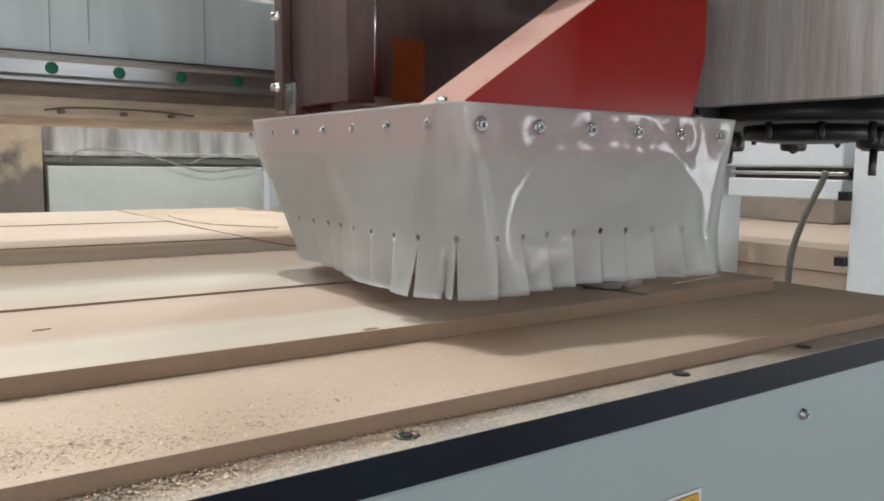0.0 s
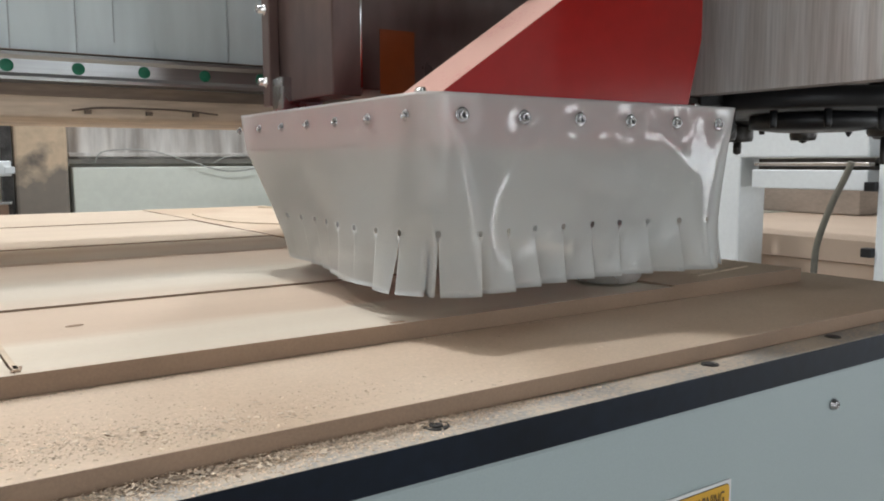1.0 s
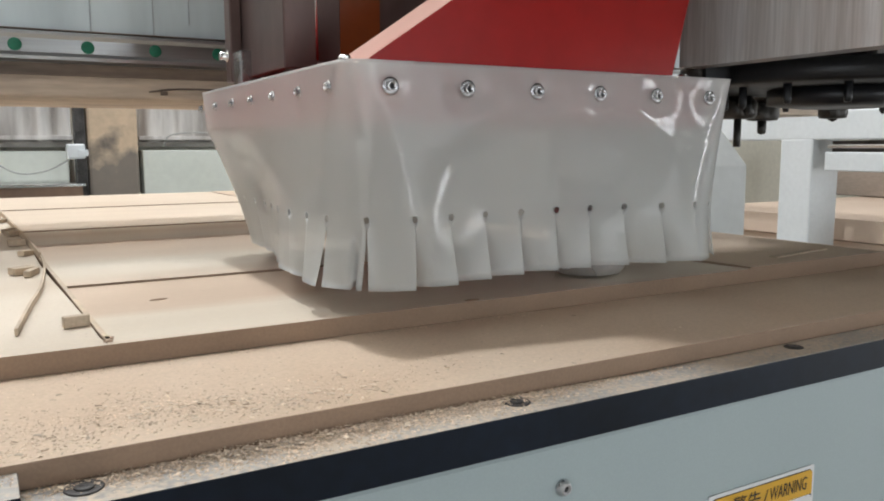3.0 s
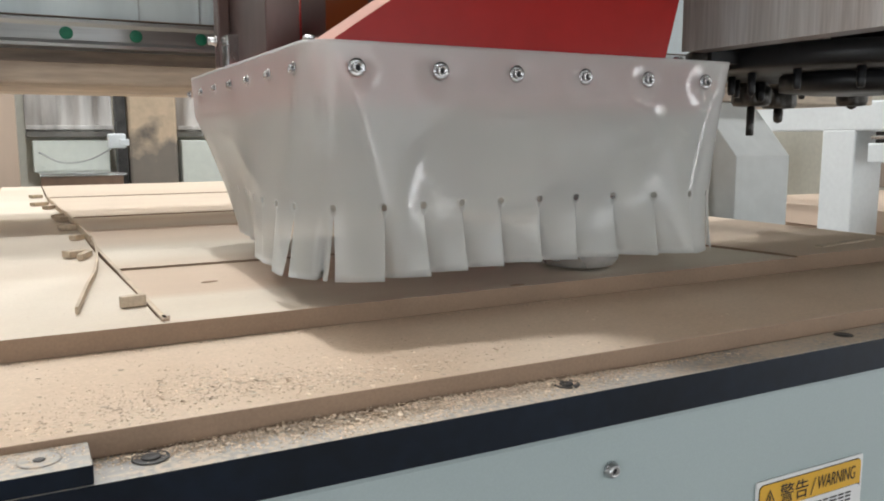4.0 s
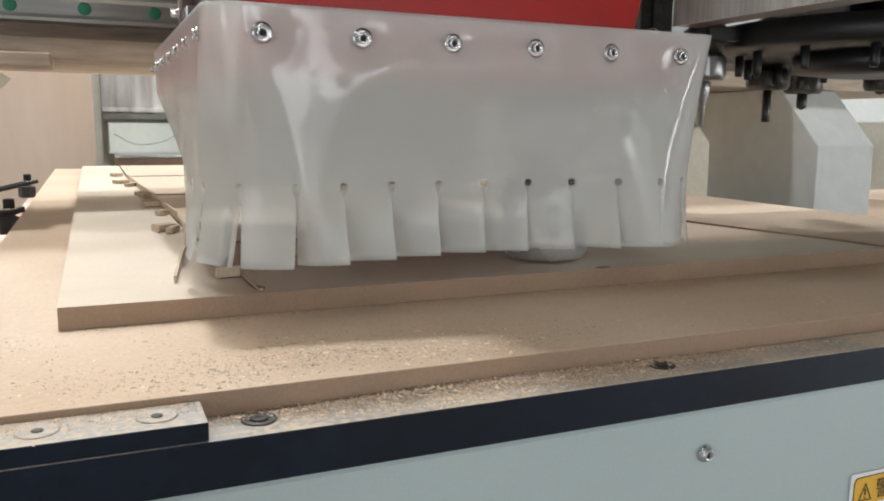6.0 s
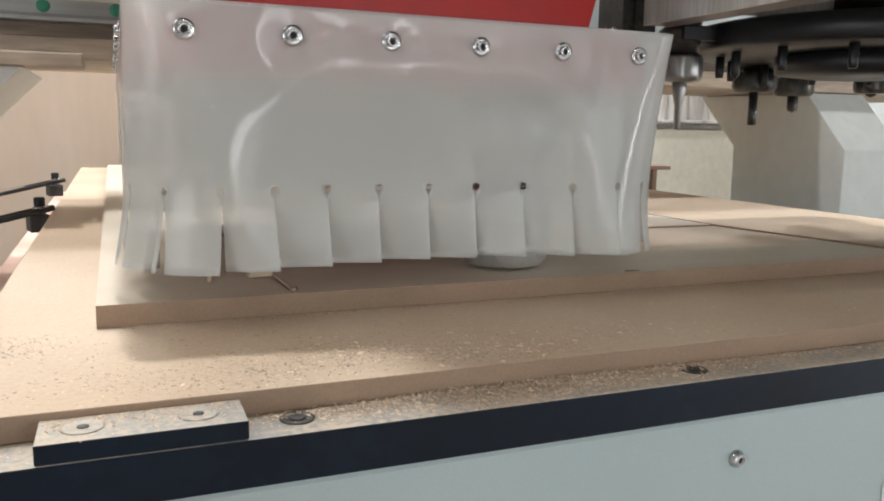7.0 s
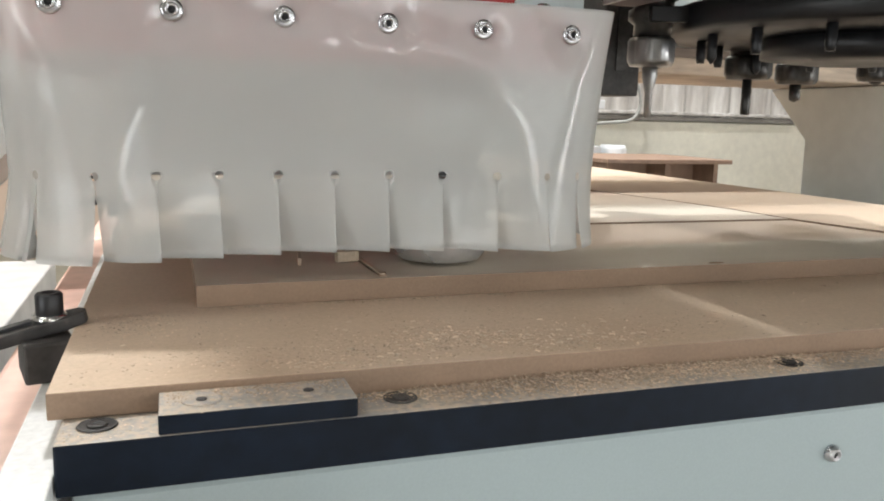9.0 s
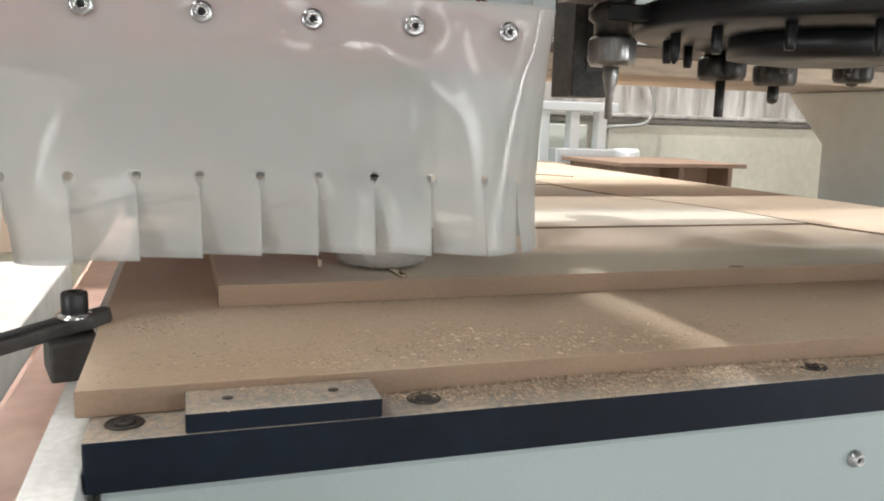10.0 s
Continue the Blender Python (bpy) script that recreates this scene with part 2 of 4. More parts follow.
HALL = material("grey_hall_wall", (0.40, 0.38, 0.34), 0.85, 0, 0.08, 20, 1.5, 0.05)
CORR = material("grimy_corrugated_sheet", (0.68, 0.655, 0.62), 0.6, 0, 0.10, 9, 5, 0.05, stretch=(3, 1, 0.5), dark=(0.36, 0.33, 0.30))
PLASTER = material("peeling_plaster_pillar", (0.60, 0.46, 0.32), 0.85, 0, 0.12, 25, 3.6, 0.2, dark=(0.15, 0.13, 0.115), wear=0.36)
CABINET = material("pale_green_white_panel", (0.76, 0.79, 0.71), 0.5, 0, 0.03, 40, 2, 0.02)
WHITE = material("white_machine_paint", (0.74, 0.77, 0.78), 0.4, 0, 0.03, 60, 3, 0.02)
DULL_BOARD = material("dull_brown_board", (0.30, 0.245, 0.20), 0.7, 0, 0.1, 30, 3, 0.05, stretch=(1, 1, 3))
WOOD = material("reddish_plywood", (0.34, 0.22, 0.155), 0.65, 0, 0.1, 30, 6, 0.05, stretch=(1, 8, 1))
CONCRETE = material("dusty_concrete", (0.45, 0.42, 0.38), 0.85, 0, 0.12, 20, 1.5, 0.1)
CABLE = material("grey_cable", (0.42, 0.42, 0.39), 0.6, 0, 0.1, 60, 10, 0.0)
HOSE = material("olive_hose", (0.16, 0.15, 0.12), 0.5, 0, 0.1, 60, 10, 0.0)
ramp = next(n for n in PLASTER.node_tree.nodes if n.type == "VALTORGB").color_ramp.elements
ramp[0].position, ramp[1].position = 0.28, 0.36
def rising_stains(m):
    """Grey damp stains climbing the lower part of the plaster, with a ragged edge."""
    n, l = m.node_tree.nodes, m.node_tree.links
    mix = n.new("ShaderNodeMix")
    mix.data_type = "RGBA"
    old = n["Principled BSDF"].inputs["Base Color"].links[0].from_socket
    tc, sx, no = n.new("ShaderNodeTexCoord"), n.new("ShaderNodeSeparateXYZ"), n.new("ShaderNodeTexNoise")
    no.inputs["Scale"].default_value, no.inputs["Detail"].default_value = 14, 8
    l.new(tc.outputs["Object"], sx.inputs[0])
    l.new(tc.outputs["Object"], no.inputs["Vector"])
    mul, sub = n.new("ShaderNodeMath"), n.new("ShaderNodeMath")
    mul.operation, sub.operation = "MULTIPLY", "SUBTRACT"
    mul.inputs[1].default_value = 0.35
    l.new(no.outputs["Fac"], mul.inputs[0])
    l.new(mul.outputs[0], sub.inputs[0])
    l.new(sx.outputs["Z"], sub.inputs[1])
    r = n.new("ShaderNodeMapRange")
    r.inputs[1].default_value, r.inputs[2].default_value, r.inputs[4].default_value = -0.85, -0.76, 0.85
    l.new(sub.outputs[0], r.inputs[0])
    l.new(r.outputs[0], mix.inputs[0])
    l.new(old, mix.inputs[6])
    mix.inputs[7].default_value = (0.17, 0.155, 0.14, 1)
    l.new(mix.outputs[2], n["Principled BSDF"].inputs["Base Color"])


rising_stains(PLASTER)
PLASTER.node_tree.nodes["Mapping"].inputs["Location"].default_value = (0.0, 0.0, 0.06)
SHEET = plastic_sheet()
TUBE = glow("lamp_tube_glow", (1.0, 0.96, 0.9), 9.0)
YELLOW = material("yellow_sign_print", (0.75, 0.42, 0.03), 0.4, 0, 0.03, 100, 8, 0.0)
SIGN_WHITE = material("white_sign_film", (0.78, 0.78, 0.78), 0.4, 0, 0.02, 100, 8, 0.0)
INK = material("black_ink", (0.02, 0.018, 0.015), 0.5, 0, 0.1, 100, 8, 0.0)


# ---------------------------------------------------------------- mesh helpers
def part(name, bm, mat, parent=None, label="", smooth=False):
    bmesh.ops.recalc_face_normals(bm, faces=bm.faces)
    me = bpy.data.meshes.new(name)
    bm.to_mesh(me)
    bm.free()
    for m in (mat if isinstance(mat, (list, tuple)) else [mat]):
        me.materials.append(m)
    if smooth:
        for p in me.polygons:
            p.use_smooth = True
    ob = new(name, me)
    if parent:
        ob.parent = parent
    if label:
        tagged(ob, label)
    return ob


def thing(name, label, category, group="", kind=""):
    return tagged(new(name), label, category, group, kind)


def box(bm, x0, x1, y0, y1, z0, z1, bevel=0.0, mi=0, turn=None):
    m = Matrix.Translation(((x0 + x1) / 2, (y0 + y1) / 2, (z0 + z1) / 2)) @ Matrix.Diagonal((x1 - x0, y1 - y0, z1 - z0, 1))
    vs = bmesh.ops.create_cube(bm, size=1, matrix=m)["verts"]
    fs = {f for v in vs for f in v.link_faces}
    for f in fs:
        f.material_index = mi
    if bevel:
        es = {e for v in vs for e in v.link_edges}
        out = bmesh.ops.bevel(bm, geom=list(es), offset=bevel, segments=2, affect="EDGES", profile=0.5)
        vs = list({v for f in out["faces"] for v in f.verts} | {v for v in vs if v.is_valid})
        for v in vs:
            for f in v.link_faces:
                f.material_index = mi
    if turn is not None:
        bmesh.ops.transform(bm, matrix=turn, verts=vs)
    return vs


def prism(bm, outline, axis, a, b, mi=0, bevel=0.0):
    """An outline of two coordinates, drawn out along x, y or z from a to b."""
    def at(p, q):
        return {"x": (q, *p), "y": (p[0], q, p[1]), "z": (*p, q)}[axis]
    lo, hi = [bm.verts.new(at(p, a)) for p in outline], [bm.verts.new(at(p, b)) for p in outline]
    n = len(outline)
    fs = [bm.faces.new(lo), bm.faces.new(hi)]
    fs += [bm.faces.new((lo[i], lo[(i + 1) % n], hi[(i + 1) % n], hi[i])) for i in range(n)]
    for f in fs:
        f.material_index = mi
    if bevel:
        es = list({e for f in fs for e in f.edges})
        bmesh.ops.bevel(bm, geom=es, offset=bevel, segments=2, affect="EDGES", profile=0.5)
    return lo + hi


def lathe(bm, rings, turn=Matrix(), seg=24, mi=0, cap=True):
    """Rings of (radius, height) about z, then moved by turn."""
    rows = []
    for r, h in rings:
        rows.append([bm.verts.new(turn @ Vector((r * math.cos(2 * math.pi * k / seg), r * math.sin(2 * math.pi * k / seg), h))) for k in range(seg)])
    for a, b in zip(rows, rows[1:]):
        for k in range(seg):
            f = bm.faces.new((a[k], a[(k + 1) % seg], b[(k + 1) % seg], b[k]))
            f.material_index, f.smooth = mi, True
    if cap:
        bm.faces.new(rows[0]).material_index = mi
        bm.faces.new(rows[-1]).material_index = mi


def tube(bm, points, radius, seg=8, mi=0):
    rows = []
    pts = [Vector(p) for p in points]
    for i, p in enumerate(pts):
        d = (pts[min(i + 1, len(pts) - 1)] - pts[max(i - 1, 0)]).normalized()
        q = d.to_track_quat("Z", "Y")
        rows.append([bm.verts.new(p + q @ Vector((radius * math.cos(2 * math.pi * k / seg), radius * math.sin(2 * math.pi * k / seg), 0))) for k in range(seg)])
    for a, b in zip(rows, rows[1:]):
        for k in range(seg):
            f = bm.faces.new((a[k], a[(k + 1) % seg], b[(k + 1) % seg], b[k]))
            f.smooth, f.material_index = True, mi
    bm.faces.new(rows[0])
    bm.faces.new(rows[-1])


def smoothstep(a, b, v):
    t = min(1, max(0, (v - a) / (b - a)))
    return t * t * (3 - 2 * t)


def curve_points(ctrl, n):
    """A smooth line through the control points."""
    out, c = [], [Vector(p) for p in ctrl]
    c = [2 * c[0] - c[1]] + c + [2 * c[-1] - c[-2]]
    for i in range(1, len(c) - 2):
        for k in range(n):
            t = k / n
            a, b, d, e = c[i - 1], c[i], c[i + 1], c[i + 2]
            out.append(0.5 * (2 * b + (d - a) * t + (2 * a - 5 * b + 4 * d - e) * t * t + (3 * b - a - 3 * d + e) * t ** 3))
    return out + [c[-2]]


TOWARDS_Y = Matrix.Rotation(radians(90), 4, "X")     # turns a lathe's +z to -y (towards the camera's side)


# ---------------------------------------------------------------- the hall
def hall():
    def wall(name, x0, x1, y0, y1, z0, z1, mat, label, kind="structure", category="wall"):
        bm = bmesh.new()
        box(bm, x0, x1, y0, y1, z0, z1)
        return tagged(part(name, bm, mat), label, category, kind=kind)
    wall("floor", -5, 6, -5.5, 3.5, -0.1, 0, CONCRETE, "dusty grey concrete workshop floor", category="floor")
    wall("ceiling", -5, 6, -5.5, 3.5, 5.0, 5.1, ROOF, "dark sheet-metal ceiling of the workshop hall", category="ceiling")
    wall("wall_north", -5, 6, 3.3, 3.5, 0, 5, WALL, "cream plaster back wall of the workshop")
    wall("wall_east", 5.8, 6, -5.5, 3.3, 0, 5, HALL, "grey plaster side wall of the workshop")
    wall("wall_west", -5, -4.8, -5.5, 3.3, 0, 5, HALL, "grey plaster side wall of the workshop")
    wall("wall_south", -4.8, 5.8, -5.5, -5.3, 0, 5, HALL, "grey plaster wall on the operator side")
    # corrugated cladding above the panels, one rib every 70 mm
    for x0, x1 in ((-0.02, 0.30), (0.55, 3.9)):
        bm = bmesh.new()
        n = int((x1 - x0) / 0.0085)
        cols = []
        for k in range(n + 1):
            x = x0 + (x1 - x0) * k / n
            y = 3.222 + 0.013 * math.tanh(2.2 * math.cos(2 * math.pi * x / 0.136))
            cols.append([bm.verts.new(p) for p in ((x, y, 1.02), (x, y, 2.6), (x, 3.25, 2.6), (x, 3.25, 1.02))])
        for a, b in zip(cols, cols[1:]):
            for i in range(4):
                bm.faces.new((a[i], a[(i + 1) % 4], b[(i + 1) % 4], b[i]))
        bm.faces.new(cols[0])
        bm.faces.new(cols[-1])
        tagged(part("corrugated_cladding", bm, CORR), "grimy grey corrugated metal cladding on the back wall", "wall cladding", kind="structure")
        bm = bmesh.new()
        box(bm, x0, x1, 3.17, 3.30, 1.028, 1.045, 0.003)
        box(bm, x0, x1, 3.19, 3.30, 1.0, 1.02, 0.0, 1)
        tagged(part("ledge", bm, [CORR, LEDGE]), "grey ledge along the foot of the cladding", "ledge", kind="structure")
    bm = bmesh.new()
    box(bm, 0.56, 1.75, 3.16, 3.29, 0.0, 0.985, 0.004)
    tagged(part("wall_panel", bm, CABINET), "pale green-white panel against the back wall", "panel", kind="structure")
    bm = bmesh.new()
    box(bm, 0.0, 0.28, 3.18, 3.29, 0.86, 0.985, 0.004)
    tagged(part("wall_panel", bm, CABINET), "pale green-white panel against the back wall", "panel", kind="structure")
    bm = bmesh.new()
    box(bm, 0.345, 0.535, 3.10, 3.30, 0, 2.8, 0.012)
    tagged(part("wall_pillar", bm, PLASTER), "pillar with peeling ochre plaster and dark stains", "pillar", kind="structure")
    bm = bmesh.new()
    box(bm, 0.300, 0.338, 3.08, 3.16, 0, 2.6, 0.003)
    for z in (0.83, 0.9, 1.06, 1.2):
        box(bm, 0.296, 0.312, 3.065, 3.085, z, z + 0.015, 0.002)
    tagged(part("steel_upright", bm, BLACKISH), "dark steel upright of a rack beside the pillar", "upright", kind="structure")
    bm = bmesh.new()
    box(bm, -3.2, -0.05, 3.14, 3.19, 0.42, 2.5, 0.004)
    tagged(part("wall_board", bm, BEIGE_BOARD), "large beige board standing against the back wall", "board", kind="structure")
    # small switch box, shelf and loose cables
    sb = thing("socket_box", "small white plastic socket box on the dark upright", "socket box")
    bm = bmesh.new()
    box(bm, 0.262, 0.325, 3.0, 3.065, 0.955, 1.012, 0.006)
    part("housing", bm, WHITE, sb)
    bm = bmesh.new()
    box(bm, 0.30, 0.335, 2.99, 3.0, 0.965, 0.99, 0.002)
    part("cover_plate", bm, WHITE, sb)
    sh = thing("wall_shelf", "narrow metal shelf with a brown front below the panel", "shelf")
    bm = bmesh.new()
    box(bm, 0.015, 0.32, 3.0, 3.17, 0.85, 0.862, 0.002)
    part("top_plate", bm, STEEL, sh)
    bm = bmesh.new()
    box(bm, 0.02, 0.31, 3.02, 3.16, 0.6, 0.848, 0.003)
    part("front_panel", bm, WOOD, sh)
    for k, ctrl in enumerate(([(0.64, 3.15, 1.0), (0.68, 3.14, 1.05), (0.85, 3.14, 1.055), (1.02, 3.14, 1.01), (1.2, 3.14, 0.965), (1.4, 3.14, 0.99)],
                              [(1.13, 3.14, 1.0), (1.2, 3.13, 1.03), (1.35, 3.13, 1.03), (1.45, 3.14, 1.0), (1.5, 3.15, 0.84), (1.5, 3.15, 0.7)],
                              [(0.02, 3.15, 0.94), (0.1, 3.14, 0.90), (0.2, 3.14, 0.91), (0.29, 3.1, 0.96)])):
        bm = bmesh.new()
        tube(bm, curve_points(ctrl, 10), 0.003)
        tagged(part("cable", bm, CABLE), "thin grey cable hanging along the ledge", "cable", "cables on the back wall")


def lamps():
    # Unseen fixtures, one added over each overhead light and the low left fill.
    for x, y, z, turn in ((0.3, -2.6, 3.55, 0), (-2.0, 3.0, 3.75, 0), (0.05, 1.08, 4.65, 90), (2.2, 2.7, 4.65, 0), (-0.4, 3.0, 4.65, 0), (-0.8, 0.0, 2.15, 90)):
        ob = thing("ceiling_lamp", "long white ceiling lamp with glowing tubes, added out of view", "ceiling lamp", "hall lamps")
        bm = bmesh.new()
        box(bm, -0.7, 0.7, -0.12, 0.12, 0.0, 0.05, 0.01)
        box(bm, -0.02, 0.02, -0.02, 0.02, 0.05, 5.0 - z)
        part("housing", bm, WHITE, ob)
        for dy in (-0.05, 0.05):
            bm = bmesh.new()
            tube(bm, [(-0.66, dy, -0.02), (0.66, dy, -0.02)], 0.016)
            part("tube", bm, TUBE, ob)
        ob.matrix_basis = pose(x, y, z, 0, 0, turn)


# ---------------------------------------------------------------- far machines
def white_machine():
    ob = thing("machine_frame", "white painted frame of another machine with a grooved crossbeam", "machine frame")
    bm = bmesh.new()
    box(bm, 2.60, 2.74, 1.03, 2.4, 1.015, 1.12, 0.006)
    part("crossbeam", bm, WHITE, ob)
    bm = bmesh.new()
    box(bm, 2.64, 2.74, 1.03, 1.46, 0.972, 1.012, 0.0)
    part("groove", bm, DARK_STEEL, ob, "dark groove in the crossbeam")
    bm = bmesh.new()
    box(bm, 2.61, 2.75, 1.03, 1.46, 0.985, 0.998, 0.002)
    part("rail", bm, STEEL, ob, "bright steel guide rail")
    bm = bmesh.new()
    box(bm, 2.60, 2.74, 1.03, 1.46, 0.905, 0.972, 0.004)
    part("lower_beam", bm, WHITE, ob)
    bm = bmesh.new()
    box(bm, 2.58, 2.78, 0.55, 0.985, 0.30, 1.13, 0.006)
    part("side_column", bm, WHITE, ob)
    bm = bmesh.new()
    box(bm, 2.60, 2.76, 1.51, 1.645, 0.30, 1.02, 0.006)
    part("post", bm, WHITE, ob)
    for z in (0.905, 0.69):
        bm = bmesh.new()
        box(bm, 2.56, 2.60, 0.985, 1.02, z, z + 0.03, 0.002)
        part("hinge", bm, BLACK, ob, "black hinge block")
    bm = bmesh.new()
    box(bm, 2.55, 2.8, 0.5, 1.7, 0.0, 0.30, 0.005)
    part("base", bm, WHITE, ob)
    hose = thing("hose", "thin olive rubber hose hanging from the white frame", "hose")
    bm = bmesh.new()
    tube(bm, curve_points([(2.5, 1.03, 1.0), (2.5, 1.045, 0.96), (2.5, 1.09, 0.86), (2.5, 1.13, 0.74), (2.5, 1.14, 0.64), (2.5, 1.14, 0.4), (2.5, 1.15, 0.0)], 8), 0.011)
    part("tube", bm, HOSE, hose)
    st = thing("board_stack", "low stack of pale reddish boards behind the white frame", "board stack")
    for k in range(8):
        bm = bmesh.new()
        d = 0.015 * math.sin(k * 2.3)
        box(bm, 2.85 + d, 4.6 + d, 0.7, 2.3 + d, 0.09 * k, 0.09 * k + 0.085, 0.003)
        part("board", bm, BEIGE_BOARD, st)
    cb = thing("brown_cabinet", "plain dull brown wooden cabinet behind the board stack", "cabinet")
    bm = bmesh.new()
    box(bm, 4.1, 4.6, 1.86, 2.42, 0.72, 0.98, 0.004)
    part("body", bm, DULL_BOARD, cb)


def left_stack():
    # Pale slabs added in place of the off-white floor beside the machine.
    ob = thing("pale_floor_stack", "low stack of dusty white slabs standing in for pale floor", "sheet stack")
    for k in range(5):
        bm = bmesh.new()
        box(bm, -1.5 + 0.02 * (k % 3), -0.47 - 0.015 * (k % 2), 1.36 + 0.02 * (k % 2), 2.5, 0.1 * k, 0.1 * k + 0.096, 0.006)
        part("sheet", bm, WHITE_DUSTY, ob)


def back_right():
    # plywood crate, open to the front, and white machine parts by the back wall
    ob = thing("plywood_crate", "open reddish plywood crate with an overhanging lid", "crate")
    bm = bmesh.new()
    box(bm, 1.515, 2.10, 2.42, 2.95, 0.825, 0.842, 0.002)
    part("lid", bm, WOOD, ob)
    for x0, x1 in ((1.535, 1.555), (1.805, 1.83), (2.04, 2.062)):
        bm = bmesh.new()
        box(bm, x0, x1, 2.46, 2.9, 0.40, 0.823, 0.002)
        part("side_panel", bm, WOOD, ob)
    bm = bmesh.new()
    box(bm, 1.535, 2.062, 2.60, 2.62, 0.40, 0.823)
    part("back_panel", bm, WOOD, ob)
    bm = bmesh.new()
    box(bm, 1.52, 2.08, 2.42, 2.95, 0.0, 0.398, 0.003)
    part("plinth", bm, WOOD, ob)
    bm = bmesh.new()
    box(bm, 1.9, 3.6, 3.22, 3.29, 0.0, 0.995, 0.004)
    tagged(part("wall_panel", bm, WALL), "cream panel against the back wall", "panel", kind="structure")
    fr = thing("white_stand", "white steel stand with posts and a round canister", "machine stand")
    for x in (1.42, 1.57, 1.71):
        bm = bmesh.new()
        box(bm, x, x + 0.045, 2.98, 3.04, 0.0, 1.06, 0.004)
        part("post", bm, WHITE, fr)
    bm = bmesh.new()
    box(bm, 1.40, 1.80, 2.96, 3.07, 1.045, 1.085, 0.004)
    part("top_rail", bm, WHITE, fr)
    bm = bmesh.new()
    box(bm, 1.50, 1.80, 2.97, 3.07, 0.80, 0.875, 0.006)
    part("lower_rail", bm, WHITE, fr)
    bm = bmesh.new()
    lathe(bm, [(0.0, 0), (0.06, 0.0), (0.065, 0.01), (0.065, 0.2), (0.055, 0.22), (0.0, 0.22)], pose(1.875, 3.0, 0.66), 20, cap=False)
    part("canister", bm, WHITE, fr)
    bm = bmesh.new()
    box(bm, 1.80, 1.95, 2.93, 3.07, 0.63, 0.658, 0.003)
    part("canister_shelf", bm, WHITE, fr)
    lp = thing("cable_loop", "grey cable loop hanging in front of the corrugated sheet", "cable")
    bm = bmesh.new()
    tube(bm, curve_points([(1.80, 3.1, 0.975), (1.93, 3.1, 0.985), (2.03, 3.1, 1.0), (2.073, 3.1, 1.064), (2.06, 3.1, 1.145), (2.01, 3.13, 1.25), (1.95, 3.215, 1.38)], 8), 0.008)
    part("cord", bm, CABLE, lp)


# ---------------------------------------------------------------- the machine's bed
def router_table():
    ob = thing("router_table", "pale grey router table with a black anodised aluminium edge", "machine table")
    bm = bmesh.new()
    box(bm, -0.145, 0.93, 0.004, 2.1, 0.12, 0.8262, 0.003)
    part("body", bm, PANEL, ob)
    bm = bmesh.new()
    box(bm, -0.1505, 0.936, 0.0, 0.034, 0.827, Z_BED, 0.0012)
    for f in bm.faces:
        if f.normal.z > 0.6:
            f.material_index = 1
    edge = part("edge_profile", bm, [BLACK_ANOD, ALU_TOP], ob, "black anodised edge with a worn bare top")
    # counterbored screw holes along the edge
    for k, x in enumerate((-0.135, 0.0, 0.232, 0.482, 0.65, 0.9)):
        bm = bmesh.new()
        m = pose(x, 0.0183, Z_BED + 0.0004)
        wide = 0.0085 if k < 3 else 0.007
        lathe(bm, [(wide, 0.0), (wide * 0.93, 0.0006), (wide * 0.86, 0.0), (wide * 0.4, -0.0002)], m, 20)
        part("screw_recess", bm, BLACKISH, edge, "dark dusty screw recess")
        bm = bmesh.new()
        lathe(bm, [(0.0045, 0.0003), (0.0042, 0.0009), (0.002, 0.0009), (0.0018, 0.0004)], m, 10)
        part("screw", bm, BLACKISH, edge)
    bm = bmesh.new()
    box(bm, -0.1725, -0.1512, -0.10, 2.1, 0.79, 0.836, 0.001)
    part("side_strip", bm, STRIP_WHITE, ob, "white side strip covered in sawdust")
    bm = bmesh.new()
    box(bm, -0.150, 0.934, 0.0345, 2.1, 0.828, Z_BED - 0.0004)
    part("bed_plate", bm, ALU_TOP, ob, "bare metal bed plate")
    bm = bmesh.new()
    box(bm, -0.235, -0.174, -0.10, 2.3, 0.68, 0.775, 0.003)
    box(bm, -0.285, -0.236, -0.10, 2.3, 0.60, 0.70, 0.003)
    part("side_rail", bm, PINK, ob, "dusty faded-red side rail")
    # button-head screws of the front panel
    for x, z in ((0.2555, 0.7985), (0.630, 0.797), (0.2555, 0.55), (0.630, 0.55), (-0.11, 0.7985)):
        bm = bmesh.new()
        m = pose(x, 0.0035, z) @ TOWARDS_Y
        lathe(bm, [(0.0052, -0.001), (0.0052, 0.0010), (0.0044, 0.0018), (0.0043, 0.0024), (0.0037, 0.0038), (0.0024, 0.0046), (0.0022, 0.0026)], m, 20)
        lathe(bm, [(0.0022, 0.0024), (0.0022, 0.0028), (0.0001, 0.0028)], m, 6, 1)
        part("panel_screw", bm, [SCREW, BLACK], ob, "bright button-head screw with a dark socket")
    # stop block with two cap screws, bolted on the edge
    bm = bmesh.new()
    box(bm, -0.110, -0.025, -0.0006, 0.030, Z_BED + 0.0003, 0.8592, 0.0008)
    for f in bm.faces:
        if f.normal.z > 0.6:
            f.material_index = 1
    blk = tagged(part("stop_block", bm, [BLACK_ANOD, ALU_TOP]), "small black aluminium stop block with bare top", "stop block")
    for x in (-0.092, -0.045):
        bm = bmesh.new()
        lathe(bm, [(0.0088, 0.0), (0.0088, 0.0005), (0.0074, 0.0005), (0.0070, 0.0002), (0.003, 0.0002)], pose(x, 0.0145, 0.8592), 22)
        part("screw_recess", bm, ALU_TOP, blk)
